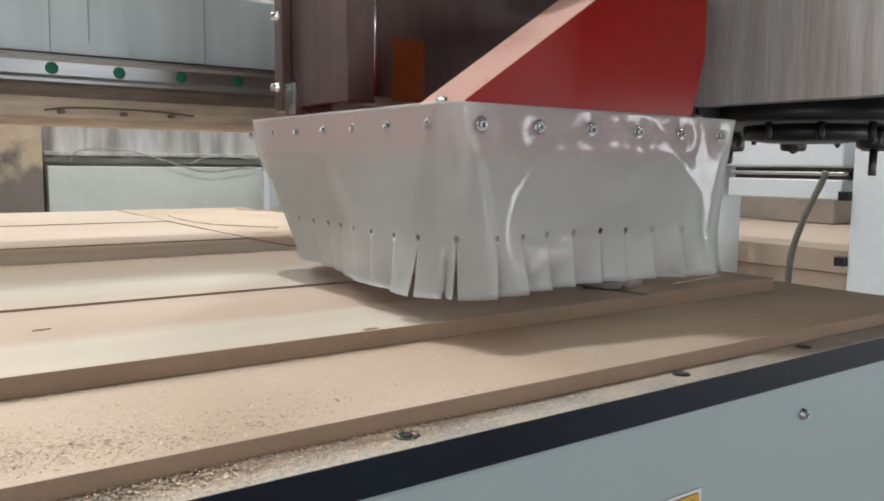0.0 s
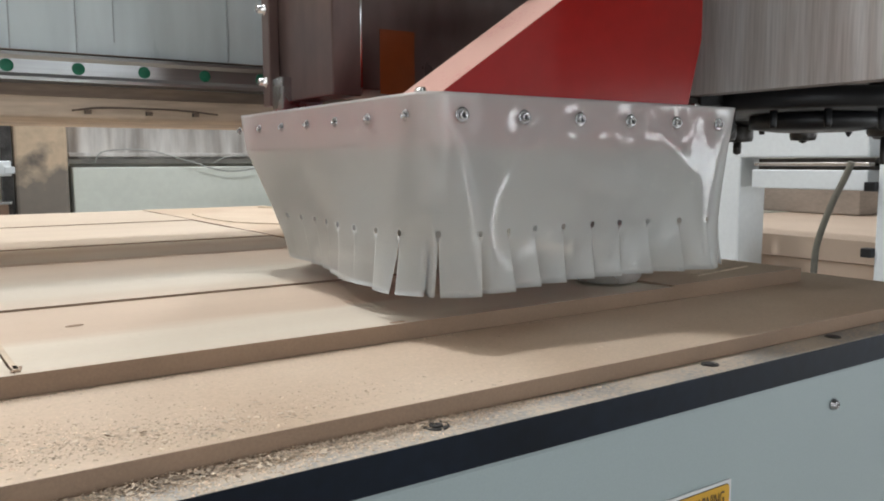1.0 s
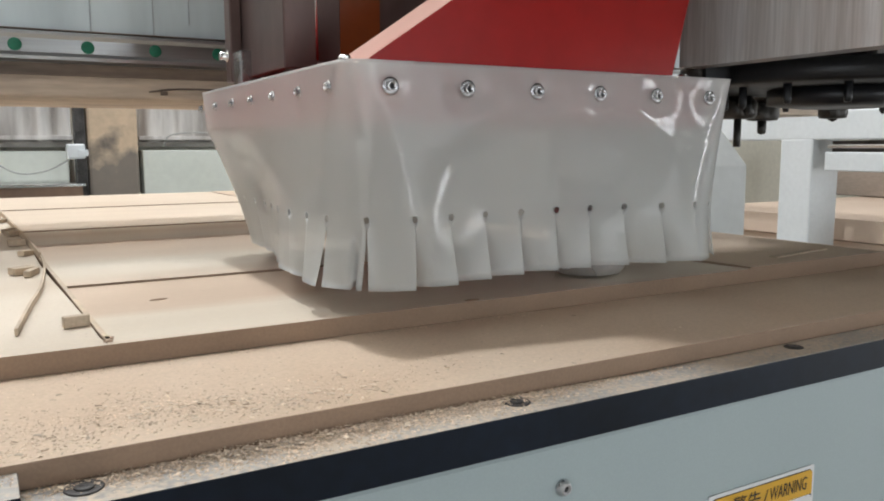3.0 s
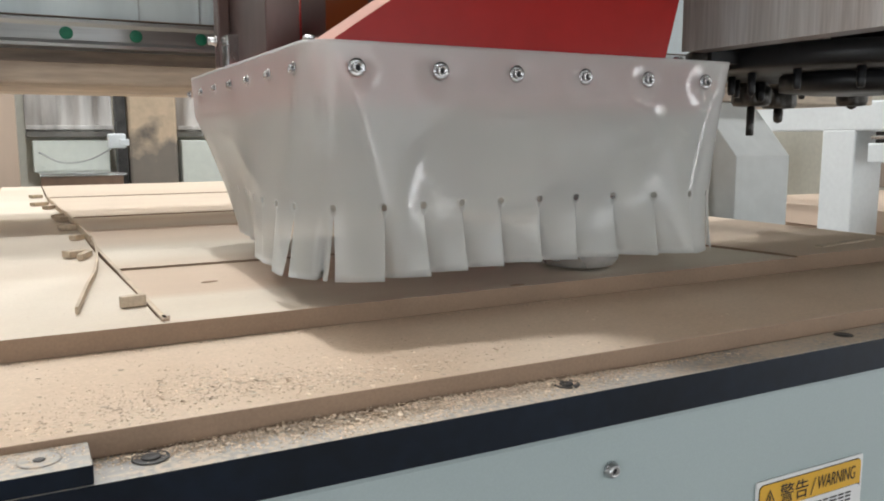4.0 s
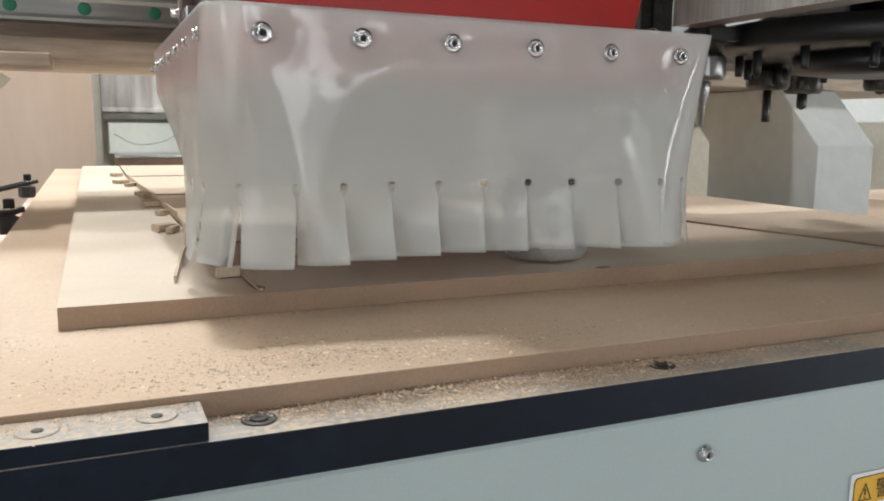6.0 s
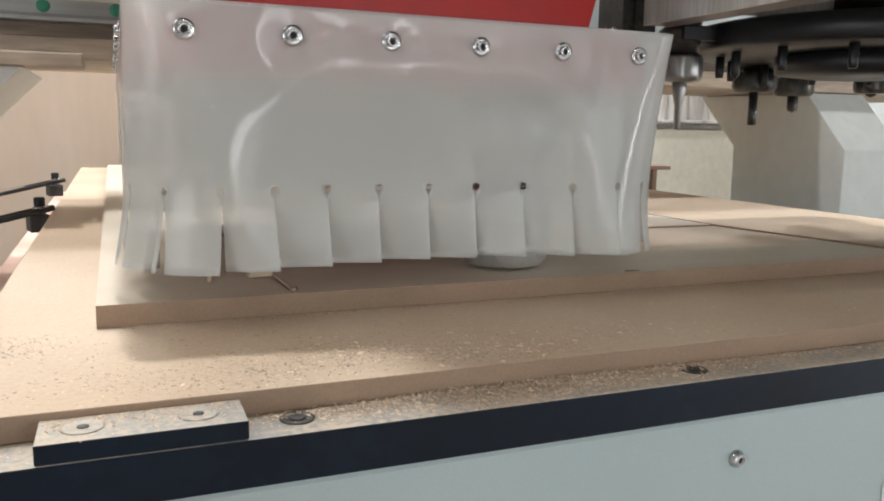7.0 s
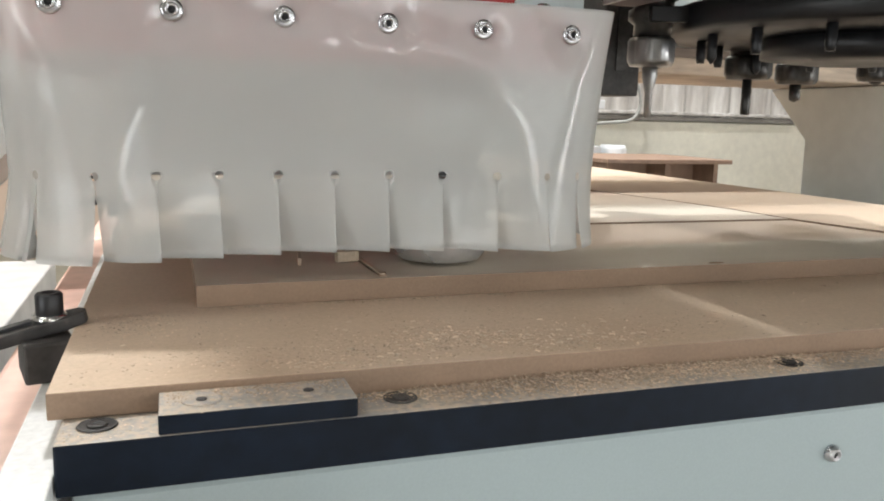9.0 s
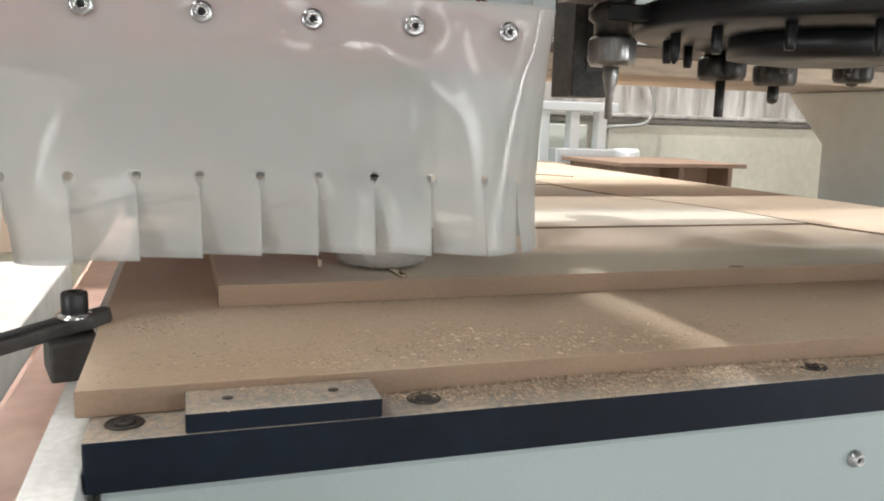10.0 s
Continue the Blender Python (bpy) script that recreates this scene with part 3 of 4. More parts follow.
        bm = bmesh.new()
        lathe(bm, [(0.0026, 0.0004), (0.0024, 0.0007), (0.0005, 0.0006)], pose(x, 0.0145, 0.8592), 8)
        part("socket", bm, BLACKISH, blk)
    # base feet of the table
    for x in (0.0, 0.85):
        for y in (0.12, 1.9):
            bm = bmesh.new()
            lathe(bm, [(0.045, 0), (0.045, 0.02), (0.02, 0.03), (0.02, 0.12)], pose(x, y, 0), 16)
            part("foot", bm, BLACKISH, ob)


def warning_sign():
    ob = thing("warning_sign", "yellow and white warning label on the grey panel", "warning sign")
    x0, x1, top = 0.3802, 0.4918, 0.7636

    def rounded(xa, xb, za, zb, r, y0, y1, round_low):
        out = []
        for cx, cz, a0 in ((xb - r, zb - r, 0), (xa + r, zb - r, 90), (xa + r, za + r, 180), (xb - r, za + r, 270)):
            if a0 >= 180 and not round_low:
                out.append((xa, za) if a0 == 180 else (xb, za))
                continue
            out += [(cx + r * math.cos(radians(a0 + k * 15)), cz + r * math.sin(radians(a0 + k * 15))) for k in range(7)]
        bm = bmesh.new()
        prism(bm, out, "y", y0, y1)
        return bm
    part("film", rounded(x0, x1, 0.686, top, 0.0015, 0.0026, 0.0036, True), SIGN_WHITE, ob)
    part("outline", rounded(x0 + 0.0026, x1 - 0.0026, 0.689, top - 0.0026, 0.004, 0.0022, 0.00255, True), INK, ob, "thin black outline")
    part("white_field", rounded(x0 + 0.0030, x1 - 0.0030, 0.6894, 0.7416, 0.0036, 0.0018, 0.00215, True), SIGN_WHITE, ob)
    part("yellow_field", rounded(x0 + 0.0030, x1 - 0.0030, 0.7420, top - 0.0030, 0.0036, 0.0018, 0.00215, False), YELLOW, ob)
    # triangle with an exclamation mark
    bm = bmesh.new()
    outer = [(x0 + 0.0060, 0.7444), (x0 + 0.0190, 0.7444), (x0 + 0.0125, 0.7572)]
    inner = [(x0 + 0.0076, 0.7453), (x0 + 0.0174, 0.7453), (x0 + 0.0125, 0.7550)]
    vo = [bm.verts.new((x, 0.0015, z)) for x, z in outer]
    vi = [bm.verts.new((x, 0.0015, z)) for x, z in inner]
    for k in range(3):
        bm.faces.new((vo[k], vo[(k + 1) % 3], vi[(k + 1) % 3], vi[k]))
    box(bm, x0 + 0.0120, x0 + 0.0130, 0.0013, 0.0016, 0.7482, 0.7526)
    box(bm, x0 + 0.0120, x0 + 0.0130, 0.0013, 0.0016, 0.7461, 0.7471)
    part("triangle_mark", bm, INK, ob)
    for text, x, z, size, shear, wide in (("警告", x0 + 0.0220, 0.7455, 0.0150, 0.0, 1.0), ("/", x0 + 0.0535, 0.7445, 0.0170, 0.2, 0.8), ("WARNING", x0 + 0.0605, 0.7470, 0.0140, 0.12, 0.61)):
        cu = bpy.data.curves.new("lettering", "FONT")
        cu.body, cu.size, cu.shear, cu.extrude = text, size, shear, 0.00005
        cu.materials.append(INK)
        t = new("lettering", cu)
        t.parent = ob
        t.matrix_basis = pose(x, 0.0014, z, 90, 0, 0) @ Matrix.Diagonal((wide, 1, 1, 1))
    bm = bmesh.new()
    rnd = random.Random(3)
    for row in range(4):
        x = x0 + 0.007 + (0.012 if row == 0 else 0)
        while x < x1 - 0.012:
            w = rnd.uniform(0.005, 0.008)
            z = 0.7310 - row * 0.0110
            for dz in (0.0, 0.0030, 0.0056):
                box(bm, x, x + w, 0.0014, 0.0017, z + dz, z + dz + 0.0012)
            x += w + 0.0020
    part("print_bars", bm, INK, ob)


def sheets():
    # spoilboard
    bm = bmesh.new()
    box(bm, -0.156, 0.93, Y_SPOIL, 2.0, Z_BED + 0.0003, Z_SPOIL, 0.0006)
    for f in bm.faces:
        f.material_index = 0 if f.normal.z > 0.6 else 1
    tagged(part("spoilboard", bm, [MDF, MDF_EDGE]), "sawdust-strewn MDF spoilboard on the router table", "board")
    # the sheet being cut: left field, strips between long cuts, right field
    ob = thing("work_sheet", "MDF sheet cut into long strips, swept in pale bands", "MDF sheet")
    z0, y1 = Z_SPOIL + 0.0004, 1.85

    def left_cut(y):
        return 0.0316 - 0.012 * smoothstep(0.17, 0.62, y) - 0.022 * smoothstep(0.6, 1.45, y)

    def opened(y):
        return smoothstep(0.176, 0.20, y)

    def right_cut(y):
        return 0.625 - 0.045 * smoothstep(0.17, 0.45, y) - 0.07 * smoothstep(0.45, 0.9, y)

    def field(name, ya, yb, xl, xr, lift=0.0, face=WORKFACE):
        bm = bmesh.new()
        n = max(2, int((yb - ya) / 0.025))
        rows = []
        for k in range(n + 1):
            y = ya + (yb - ya) * k / n
            l, r = (f(y) if callable(f) else f for f in (xl, xr))
            rows.append([bm.verts.new(p) for p in ((l, y, z0), (r, y, z0), (r, y, Z_WORK + lift), (l, y, Z_WORK + lift))])
        for a, b in zip(rows, rows[1:]):
            for i in range(4):
                f = bm.faces.new((a[i], a[(i + 1) % 4], b[(i + 1) % 4], b[i]))
                f.material_index = 0 if i == 2 else 1
        bm.faces.new(rows[0]).material_index = 1
        bm.faces.new(rows[-1]).material_index = 1
        part(name, bm, [face, MDF_EDGE], ob)
    field("left_field", Y_WORK, y1, -0.089, lambda y: left_cut(y) - 0.0022 * opened(y))
    cuts = [Y_WORK, 0.4075, 0.756, 0.942, 1.14, 1.40, 1.63, y1]
    for k, (a, b) in enumerate(zip(cuts, cuts[1:])):
        gap = 0.0024
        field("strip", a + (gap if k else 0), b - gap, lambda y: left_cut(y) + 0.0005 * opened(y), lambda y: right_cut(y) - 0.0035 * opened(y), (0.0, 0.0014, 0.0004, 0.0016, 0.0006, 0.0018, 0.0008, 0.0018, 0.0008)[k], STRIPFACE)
    field("right_field", Y_WORK, y1, lambda y: right_cut(y) + 0.001 * opened(y), 0.85, 0.0016, MDF)


def offcuts():
    def ribbon(name, ctrl, height, thick, label, group="offcuts"):
        pts = curve_points(ctrl, 8)
        bm = bmesh.new()
        rows = []
        for i, p in enumerate(pts):
            d = (pts[min(i + 1, len(pts) - 1)] - pts[max(0, i - 1)])
            s = Vector((d.y, -d.x, 0)).normalized() * thick / 2
            h = Vector((0, 0, height))
            rows.append([bm.verts.new(q) for q in (p - s, p + s, p + s + h, p - s + h)])
        for a, b in zip(rows, rows[1:]):
            for i in range(4):
                bm.faces.new((a[i], a[(i + 1) % 4], b[(i + 1) % 4], b[i]))
        bm.faces.new(rows[0])
        bm.faces.new(rows[-1])
        tagged(part(name, bm, SLIVER), label, "offcut", group)
    z = Z_WORK + 0.0008
    ribbon("wood_sliver", [(0.0215, 0.62, z), (0.019, 0.53, z), (0.008, 0.40, z), (-0.004, 0.32, z), (-0.0170, 0.226, z)], 0.005, 0.0022, "thin curled wood sliver lying on the sheet")
    ribbon("wood_sliver", [(-0.004, 1.34, z), (0.006, 1.05, z), (0.0145, 0.83, z), (0.0205, 0.62, z)], 0.008, 0.0025, "long thin wood sliver along the cut")
    ribbon("wood_sliver", [(0.0205, 0.62, z), (0.026, 0.42, z), (0.032, 0.20, z), (0.0335, 0.192, z)], 0.0010, 0.0035, "long thin wood sliver along the cut")
    ribbon("wood_sliver", [(0.56, 1.57, z), (0.545, 1.42, z), (0.56, 1.25, z), (0.64, 1.12, z)], 0.003, 0.004, "thin curled wood sliver lying on the far strips")
    ribbon("wood_sliver", [(0.80, 1.76, z), (0.835, 1.66, z), (0.87, 1.60, z)], 0.004, 0.006, "thin curled wood sliver lying on the far strips")
    for x, y, turn, sx, sy, sz in ((0.0195, 0.236, 12, 0.017, 0.006, 0.0078), (-0.002, 0.512, 25, 0.020, 0.014, 0.007), (0.006, 0.50, 70, 0.03, 0.006, 0.006),
                                   (0.003, 0.775, 5, 0.02, 0.016, 0.007), (0.004, 0.905, 18, 0.018, 0.02, 0.007), (-0.020, 1.21, 30, 0.026, 0.016, 0.006),
                                   (-0.006, 1.13, 60, 0.03, 0.010, 0.006), (-0.022, 1.42, 20, 0.02, 0.02, 0.006), (0.008, 0.66, 40, 0.014, 0.01, 0.006),
                                   (0.0, 0.95, 55, 0.028, 0.006, 0.006)):
        bm = bmesh.new()
        box(bm, -sx / 2, sx / 2, -sy / 2, sy / 2, 0, sz, 0.0006)
        ob = tagged(part("offcut_block", bm, SLIVER), "small square wood offcut on the sheet", "offcut", "offcut blocks")
        ob.matrix_basis = pose(x, y, z, 0, 0, turn)
    bm = bmesh.new()
    box(bm, -0.055, 0.055, -0.005, 0.005, 0, 0.0025, 0.0005)
    ob = tagged(part("offcut_strip", bm, SLIVER), "pale flat wood strip lying on the sheet", "offcut")
    ob.matrix_basis = pose(0.755, 0.215, Z_WORK + 0.0006, 0, 0, 8)
    # small dark nicks in the sheet's face
    for x, y, turn, long in ((0.0873, 0.3112, 10, 0.015), (0.302, 0.1785, 0, 0.015)):
        bm = bmesh.new()
        lathe(bm, [(0.5, 0.0), (0.42, 0.0005), (0.1, 0.0006)], Matrix.Diagonal((long, 0.006, 1, 1)), 14)
        ob = tagged(part("surface_nick", bm, MDF_EDGE), "small dark nick in the sheet's face", "nick", kind="structure")
        ob.matrix_basis = pose(x, y, Z_WORK + 0.0002, 0, 0, turn)
    # short open end of a cut, a dark slot in the sheet's face
    bm = bmesh.new()
    box(bm, -0.0028, 0.0028, -0.007, 0.007, 0, 0.0006)
    ob = tagged(part("open_cut_end", bm, MDF_EDGE), "dark open end of a saw cut in the sheet", "saw cut", kind="structure")
    ob.matrix_basis = pose(0.0335, 0.186, Z_WORK + 0.0003, 0, 0, -10)


def sawdust():
    """Chips strewn on the edge, the spoilboard and the sheet."""
    rnd = random.Random(4)
    vs, fs = [], []

    def chip(x, y, z, s):
        a = rnd.uniform(0, math.pi)
        l, w, h = s * rnd.uniform(0.7, 1.7), s * rnd.uniform(0.45, 1.0), s * rnd.uniform(0.1, 0.4)
        ca, sa = math.cos(a), math.sin(a)
        tilt = rnd.uniform(-0.8, 0.35) * l
        k = len(vs)
        for dx, dy, dz in ((-l / 2, -w / 2, 0), (l / 2, -w / 2, max(0, tilt)), (l / 2, w / 2, max(0, tilt) + h * 0.3), (-l / 2, w / 2, 0), (0, 0, h)):
            vs.append((x + dx * ca - dy * sa, y + dx * sa + dy * ca, z + dz))
        fs.extend(((k, k + 1, k + 4), (k + 1, k + 2, k + 4), (k + 2, k + 3, k + 4), (k + 3, k, k + 4), (k, k + 3, k + 2, k + 1)))

    def curl(x, y, z, s):            # a bent shaving, three short leaves long
        a, w, bend = rnd.uniform(0, 2 * math.pi), s * rnd.uniform(0.25, 0.55), rnd.uniform(0.1, 0.55)
        ca, sa, side = math.cos(a), math.sin(a), rnd.uniform(-0.5, 0.5) * s
        k = len(vs)
        for i in range(4):
            u = i / 3 - 0.5
            dx, lift = u * s * 1.6, s * bend * (0.25 - u * u) + 0.0002
            for j in (-1, 1):
                dy = j * w / 2 + side * u * u
                vs.append((x + dx * ca - dy * sa, y + dx * sa + dy * ca, z + lift + (j + 1) * 0.12 * s))
        fs.extend((k + 2 * i, k + 2 * i + 2, k + 2 * i + 3, k + 2 * i + 1) for i in range(3))

    def heap(x):                     # how thick the heap lies along the foot of the board
        return math.exp(-((x - 0.10) / 0.10) ** 2) + 0.55 * math.exp(-((x - 0.24) / 0.07) ** 2)
    k = 0
    while k < 6500:                  # heap along the foot of the spoilboard
        x = rnd.uniform(-0.025, 0.42)
        if rnd.random() > heap(x) + 0.03:
            continue
        k += 1
        wide = 0.004 + 0.007 * heap(x)
        d = min(0.027, abs(rnd.gauss(0, wide)))
        chip(x, Y_SPOIL - d - 0.0005, Z_BED + max(0.0, 0.0035 * heap(x) * (1 - d / 0.014)) * rnd.random(), rnd.choice((0.0008, 0.0010, 0.0014)))
    for _ in range(420):
        chip(rnd.uniform(0.2, 0.6), rnd.uniform(0.003, 0.027), Z_BED, 0.0008)
    for _ in range(330):
        chip(rnd.uniform(-0.15, -0.02), rnd.uniform(0.003, 0.027), Z_BED, 0.0007)
    for _ in range(620):
        chip(rnd.uniform(-0.108, -0.027), 0.028 - abs(rnd.gauss(0, 0.009)), 0.8593, rnd.choice((0.0007, 0.0010)))
    def on_board(x, y):
        return -0.152 < x < 0.9 and Y_SPOIL + 0.002 < y < Y_WORK - 0.003
    for _ in range(3000):            # fine dust over the near end of the spoilboard, patchy, thinning out along it
        x, y = rnd.gauss(0.03, 0.095), rnd.triangular(Y_SPOIL, Y_WORK, 0.07)
        patch = 0.5 + 0.3 * math.sin(x * 95 + y * 40) + 0.3 * math.sin(x * 41 - y * 120)
        if on_board(x, y) and rnd.random() < patch:
            chip(x, y, Z_SPOIL, rnd.choice((0.0005, 0.0007, 0.0009, 0.0012)))
    for _ in range(2500):            # ridge of chips along the front of the spoilboard
        x = rnd.gauss(0.055, 0.075)
        y = rnd.gauss(0.058 + 0.012 * math.sin(x * 37), 0.016)
        if on_board(x, y):
            chip(x, y, Z_SPOIL, rnd.choice((0.0007, 0.0010, 0.0013)))
    for _ in range(420):             # clump beside the clamp
        x, y = rnd.gauss(-0.125, 0.014), rnd.gauss(0.142, 0.016)
        if on_board(x, y):
            chip(x, y, Z_SPOIL, rnd.choice((0.0007, 0.0010, 0.0014)))
    fine = len(fs)
    for _ in range(330):             # pale curls among the ridge and the heap
        x = rnd.gauss(0.07, 0.08)
        y = rnd.gauss(0.058 + 0.012 * math.sin(x * 37), 0.019)
        if on_board(x, y):
            curl(x, y, Z_SPOIL, rnd.choice((0.0012, 0.0016, 0.0022)))
    for _ in range(420):
        x = rnd.gauss(0.13, 0.09)
        if -0.02 < x < 0.42:
            curl(x, Y_SPOIL - rnd.triangular(0.001, 0.022, 0.004), Z_BED + 0.002 * heap(x) * rnd.random(), rnd.choice((0.0011, 0.0015, 0.0020)))
    for _ in range(60):
        x, y = rnd.uniform(-0.15, 0.45), rnd.uniform(Y_SPOIL, Y_WORK)
        if on_board(x, y):
            curl(x, y, Z_SPOIL, rnd.choice((0.0013, 0.0019)))
    curls = len(fs)
    for _ in range(2600):            # ragged line swept against the sheet's edge
        x = rnd.uniform(-0.07, 0.62)
        if math.sin(x * 61) + math.sin(x * 23 + 1) + rnd.uniform(-1.2, 1.2) > -0.4:
            chip(x, Y_WORK - abs(rnd.gauss(0, 0.0035)) - 0.001, Z_SPOIL, rnd.choice((0.0008, 0.0011)))
    for _ in range(500):
        chip(rnd.uniform(-0.08, 0.5), rnd.uniform(Y_WORK, 0.5), Z_WORK + 0.0004, 0.0006)
    me = bpy.data.meshes.new("sawdust")
    me.from_pydata(vs, [], fs)
    me.materials.append(CHIPS)
    me.materials.append(FLAKES)
    for k in range(fine, curls):
        me.polygons[k].material_index = 1
    tagged(new("sawdust", me), "pale curled sawdust chips strewn over board and edge", "sawdust", kind="stuff")


def clamps():
    for k, (x, y, turn, s) in enumerate(((-0.1690, 0.148, 14, 1.0), (-0.172, 0.88, 14, 1.0), (-0.186, 1.45, 14, 1.0))):
        ob = thing("hold_down_clamp", "black iron hold-down clamp gripping the board's edge", "clamp", "clamps along the board")
        bm = bmesh.new()
        box(bm, -0.016, 0.010, -0.022, 0.014, 0.0, 0.0225, 0.0015)
        part("base_block", bm, BLACKISH, ob)
        bm = bmesh.new()
        v = prism(bm, [(-0.105, -0.010), (0.008, -0.010), (0.018, -0.006), (0.020, 0.0), (0.018, 0.006), (0.008, 0.010), (-0.105, 0.010)], "z", -0.0036, 0.0036, bevel=0.001)
        bmesh.ops.transform(bm, matrix=pose(0, 0, 0.0275, 0, -12, 0), verts=bm.verts[:])
        part("clamp_bar", bm, BLACKISH, ob)
        bm = bmesh.new()
        box(bm, -0.058, -0.010, -0.0035, 0.0035, -0.0008, 0.0008)
        bmesh.ops.transform(bm, matrix=pose(0, 0, 0.0325, 0, -12, 0), verts=bm.verts[:])
        part("bar_slot", bm, BLACK, ob, "dark slot in the bar")
        bm = bmesh.new()
        lathe(bm, [(0.0092, 0), (0.0092, 0.0022), (0.0, 0.0022)], pose(0, 0, 0.0312), 18, cap=False)
        part("washer", bm, STEEL, ob)
        bm = bmesh.new()
        lathe(bm, [(0.0070, 0), (0.0073, 0.001), (0.0073, 0.0115), (0.0064, 0.0128), (0.0040, 0.0128), (0.0036, 0.008)], pose(0, 0, 0.0332), 18)
        part("bolt_head", bm, BLACK, ob)
        ob.matrix_basis = pose(x, y, 0.8362, 0, 0, turn)


# ---------------------------------------------------------------- the gantry
def gantry():
    ob = thing("gantry", "grey-blue gantry beam with a steel guide rail over the table", "gantry")
    bm = bmesh.new()
    box(bm, -0.75, 1.6, 0.764, 1.06, 1.1035, 1.240, 0.002)
    part("beam", bm, BEAM, ob)
    bm = bmesh.new()
    box(bm, -0.75, 1.6, 0.772, 1.06, 1.0615, 1.1025, 0.003)
    part("lower_flange", bm, BEAM_DUST, ob, "lower flange thick with tan dust")
    # Dark brown strip standing in for the shade below the rail.
    bm = bmesh.new()
    box(bm, -0.72, 1.55, 0.7660, 0.7715, 1.088, 1.1030, 0.0)
    part("rail_dark_strip", bm, DARK_BROWN, ob)
    bm = bmesh.new()
    prism(bm, [(0.752, 1.1055), (0.7640, 1.1035), (0.7640, 1.1405), (0.752, 1.1390), (0.7515, 1.135), (0.7540, 1.1305), (0.7540, 1.114), (0.7515, 1.1095)], "x", -0.72, 1.55)
    # Dark strip laid over the rail's brightly lit top face.
    rail_top = bmesh.new()
    box(rail_top, -0.72, 1.55, 0.7522, 0.7638, 1.1410, 1.1420)
    part("rail_dark_strip", rail_top, DARK_BROWN, ob)
    rail = part("guide_rail", bm, RAIL, ob, "polished steel guide rail")
    plug = None
    for k in range(-10, 16):
        x = 0.1777 + 0.0808 * k
        if plug is None:
            bm = bmesh.new()
            lathe(bm, [(0.0078, -0.001), (0.0078, 0.0003), (0.0072, 0.0009), (0.001, 0.0010)], TOWARDS_Y, 24)
            plug = part("rail_plug", bm, GREEN, rail, "green plastic plug")
            plug.location = (x, 0.7540, 1.1222)
        else:
            o = new("rail_plug", plug.data)
            o.parent, o.location = rail, (x, 0.7540, 1.1222)
            tagged(o, "green plastic plug")
    bm = bmesh.new()
    box(bm, -0.75, -0.103, 0.70, 0.767, 1.0485, 1.0645, 0.002)
    part("bracket_plate", bm, BEAM_DUST, ob)
    # left leg with a 45 degree haunch
    bm = bmesh.new()
    prism(bm, [(-0.75, 0.25), (-0.42, 0.25), (-0.42, 0.795), (-0.166, 1.048), (-0.75, 1.048)], "y", 0.712, 1.0, bevel=0.003)
    part("left_leg", bm, LEG, ob)
    # right leg, stepped back towards the beam
    bm = bmesh.new()
    prism(bm, [(0.679, 0.25), (0.679, 0.960), (0.772, 1.0600), (1.058, 1.0600), (0.946, 0.960), (0.940, 0.25)], "x", 1.093, 1.232, bevel=0.002)
    part("right_leg", bm, LEG, ob)
    bm = bmesh.new()
    box(bm, -0.75, 1.6, 0.60, 1.1, 0.0, 0.248, 0.005)
    part("foot_beam", bm, BLACKISH, ob)
    for x, z0, w in ((0.102, 1.141, 0.0016), (0.178, 1.142, 0.0011), (0.224, 1.16, 0.0008), (0.375, 1.141, 0.0020), (-0.06, 1.142, 0.0015)):
        bm = bmesh.new()
        box(bm, x, x + w, 0.7628, 0.7642, z0, 1.239)
        part("paint_run", bm, LEG_DARK, ob, "dark run in the paint")
    # thin wire fixed under the flange
    bm = bmesh.new()
    tube(bm, curve_points([(0.17, 0.768, 1.071), (0.21, 0.768, 1.0755), (0.30, 0.768, 1.0755), (0.36, 0.768, 1.071)], 8), 0.0014, 6)
    for x in (0.185, 0.262, 0.325):
        box(bm, x, x + 0.008, 0.765, 0.7715, 1.067, 1.072)
    part("wire", bm, DARK_BROWN, ob)


# ---------------------------------------------------------------- the moving carriage
HOLE_Z, HOLE_R, TOP_Z, HEM_Z = 0.939, 0.0031, 1.0725, 0.8785
FRONT_TUCK = (0.78, 0.95)
XL, XR, YF, YB = -0.040, 0.4240, 0.2505, 0.746     # skirt's outline at its top


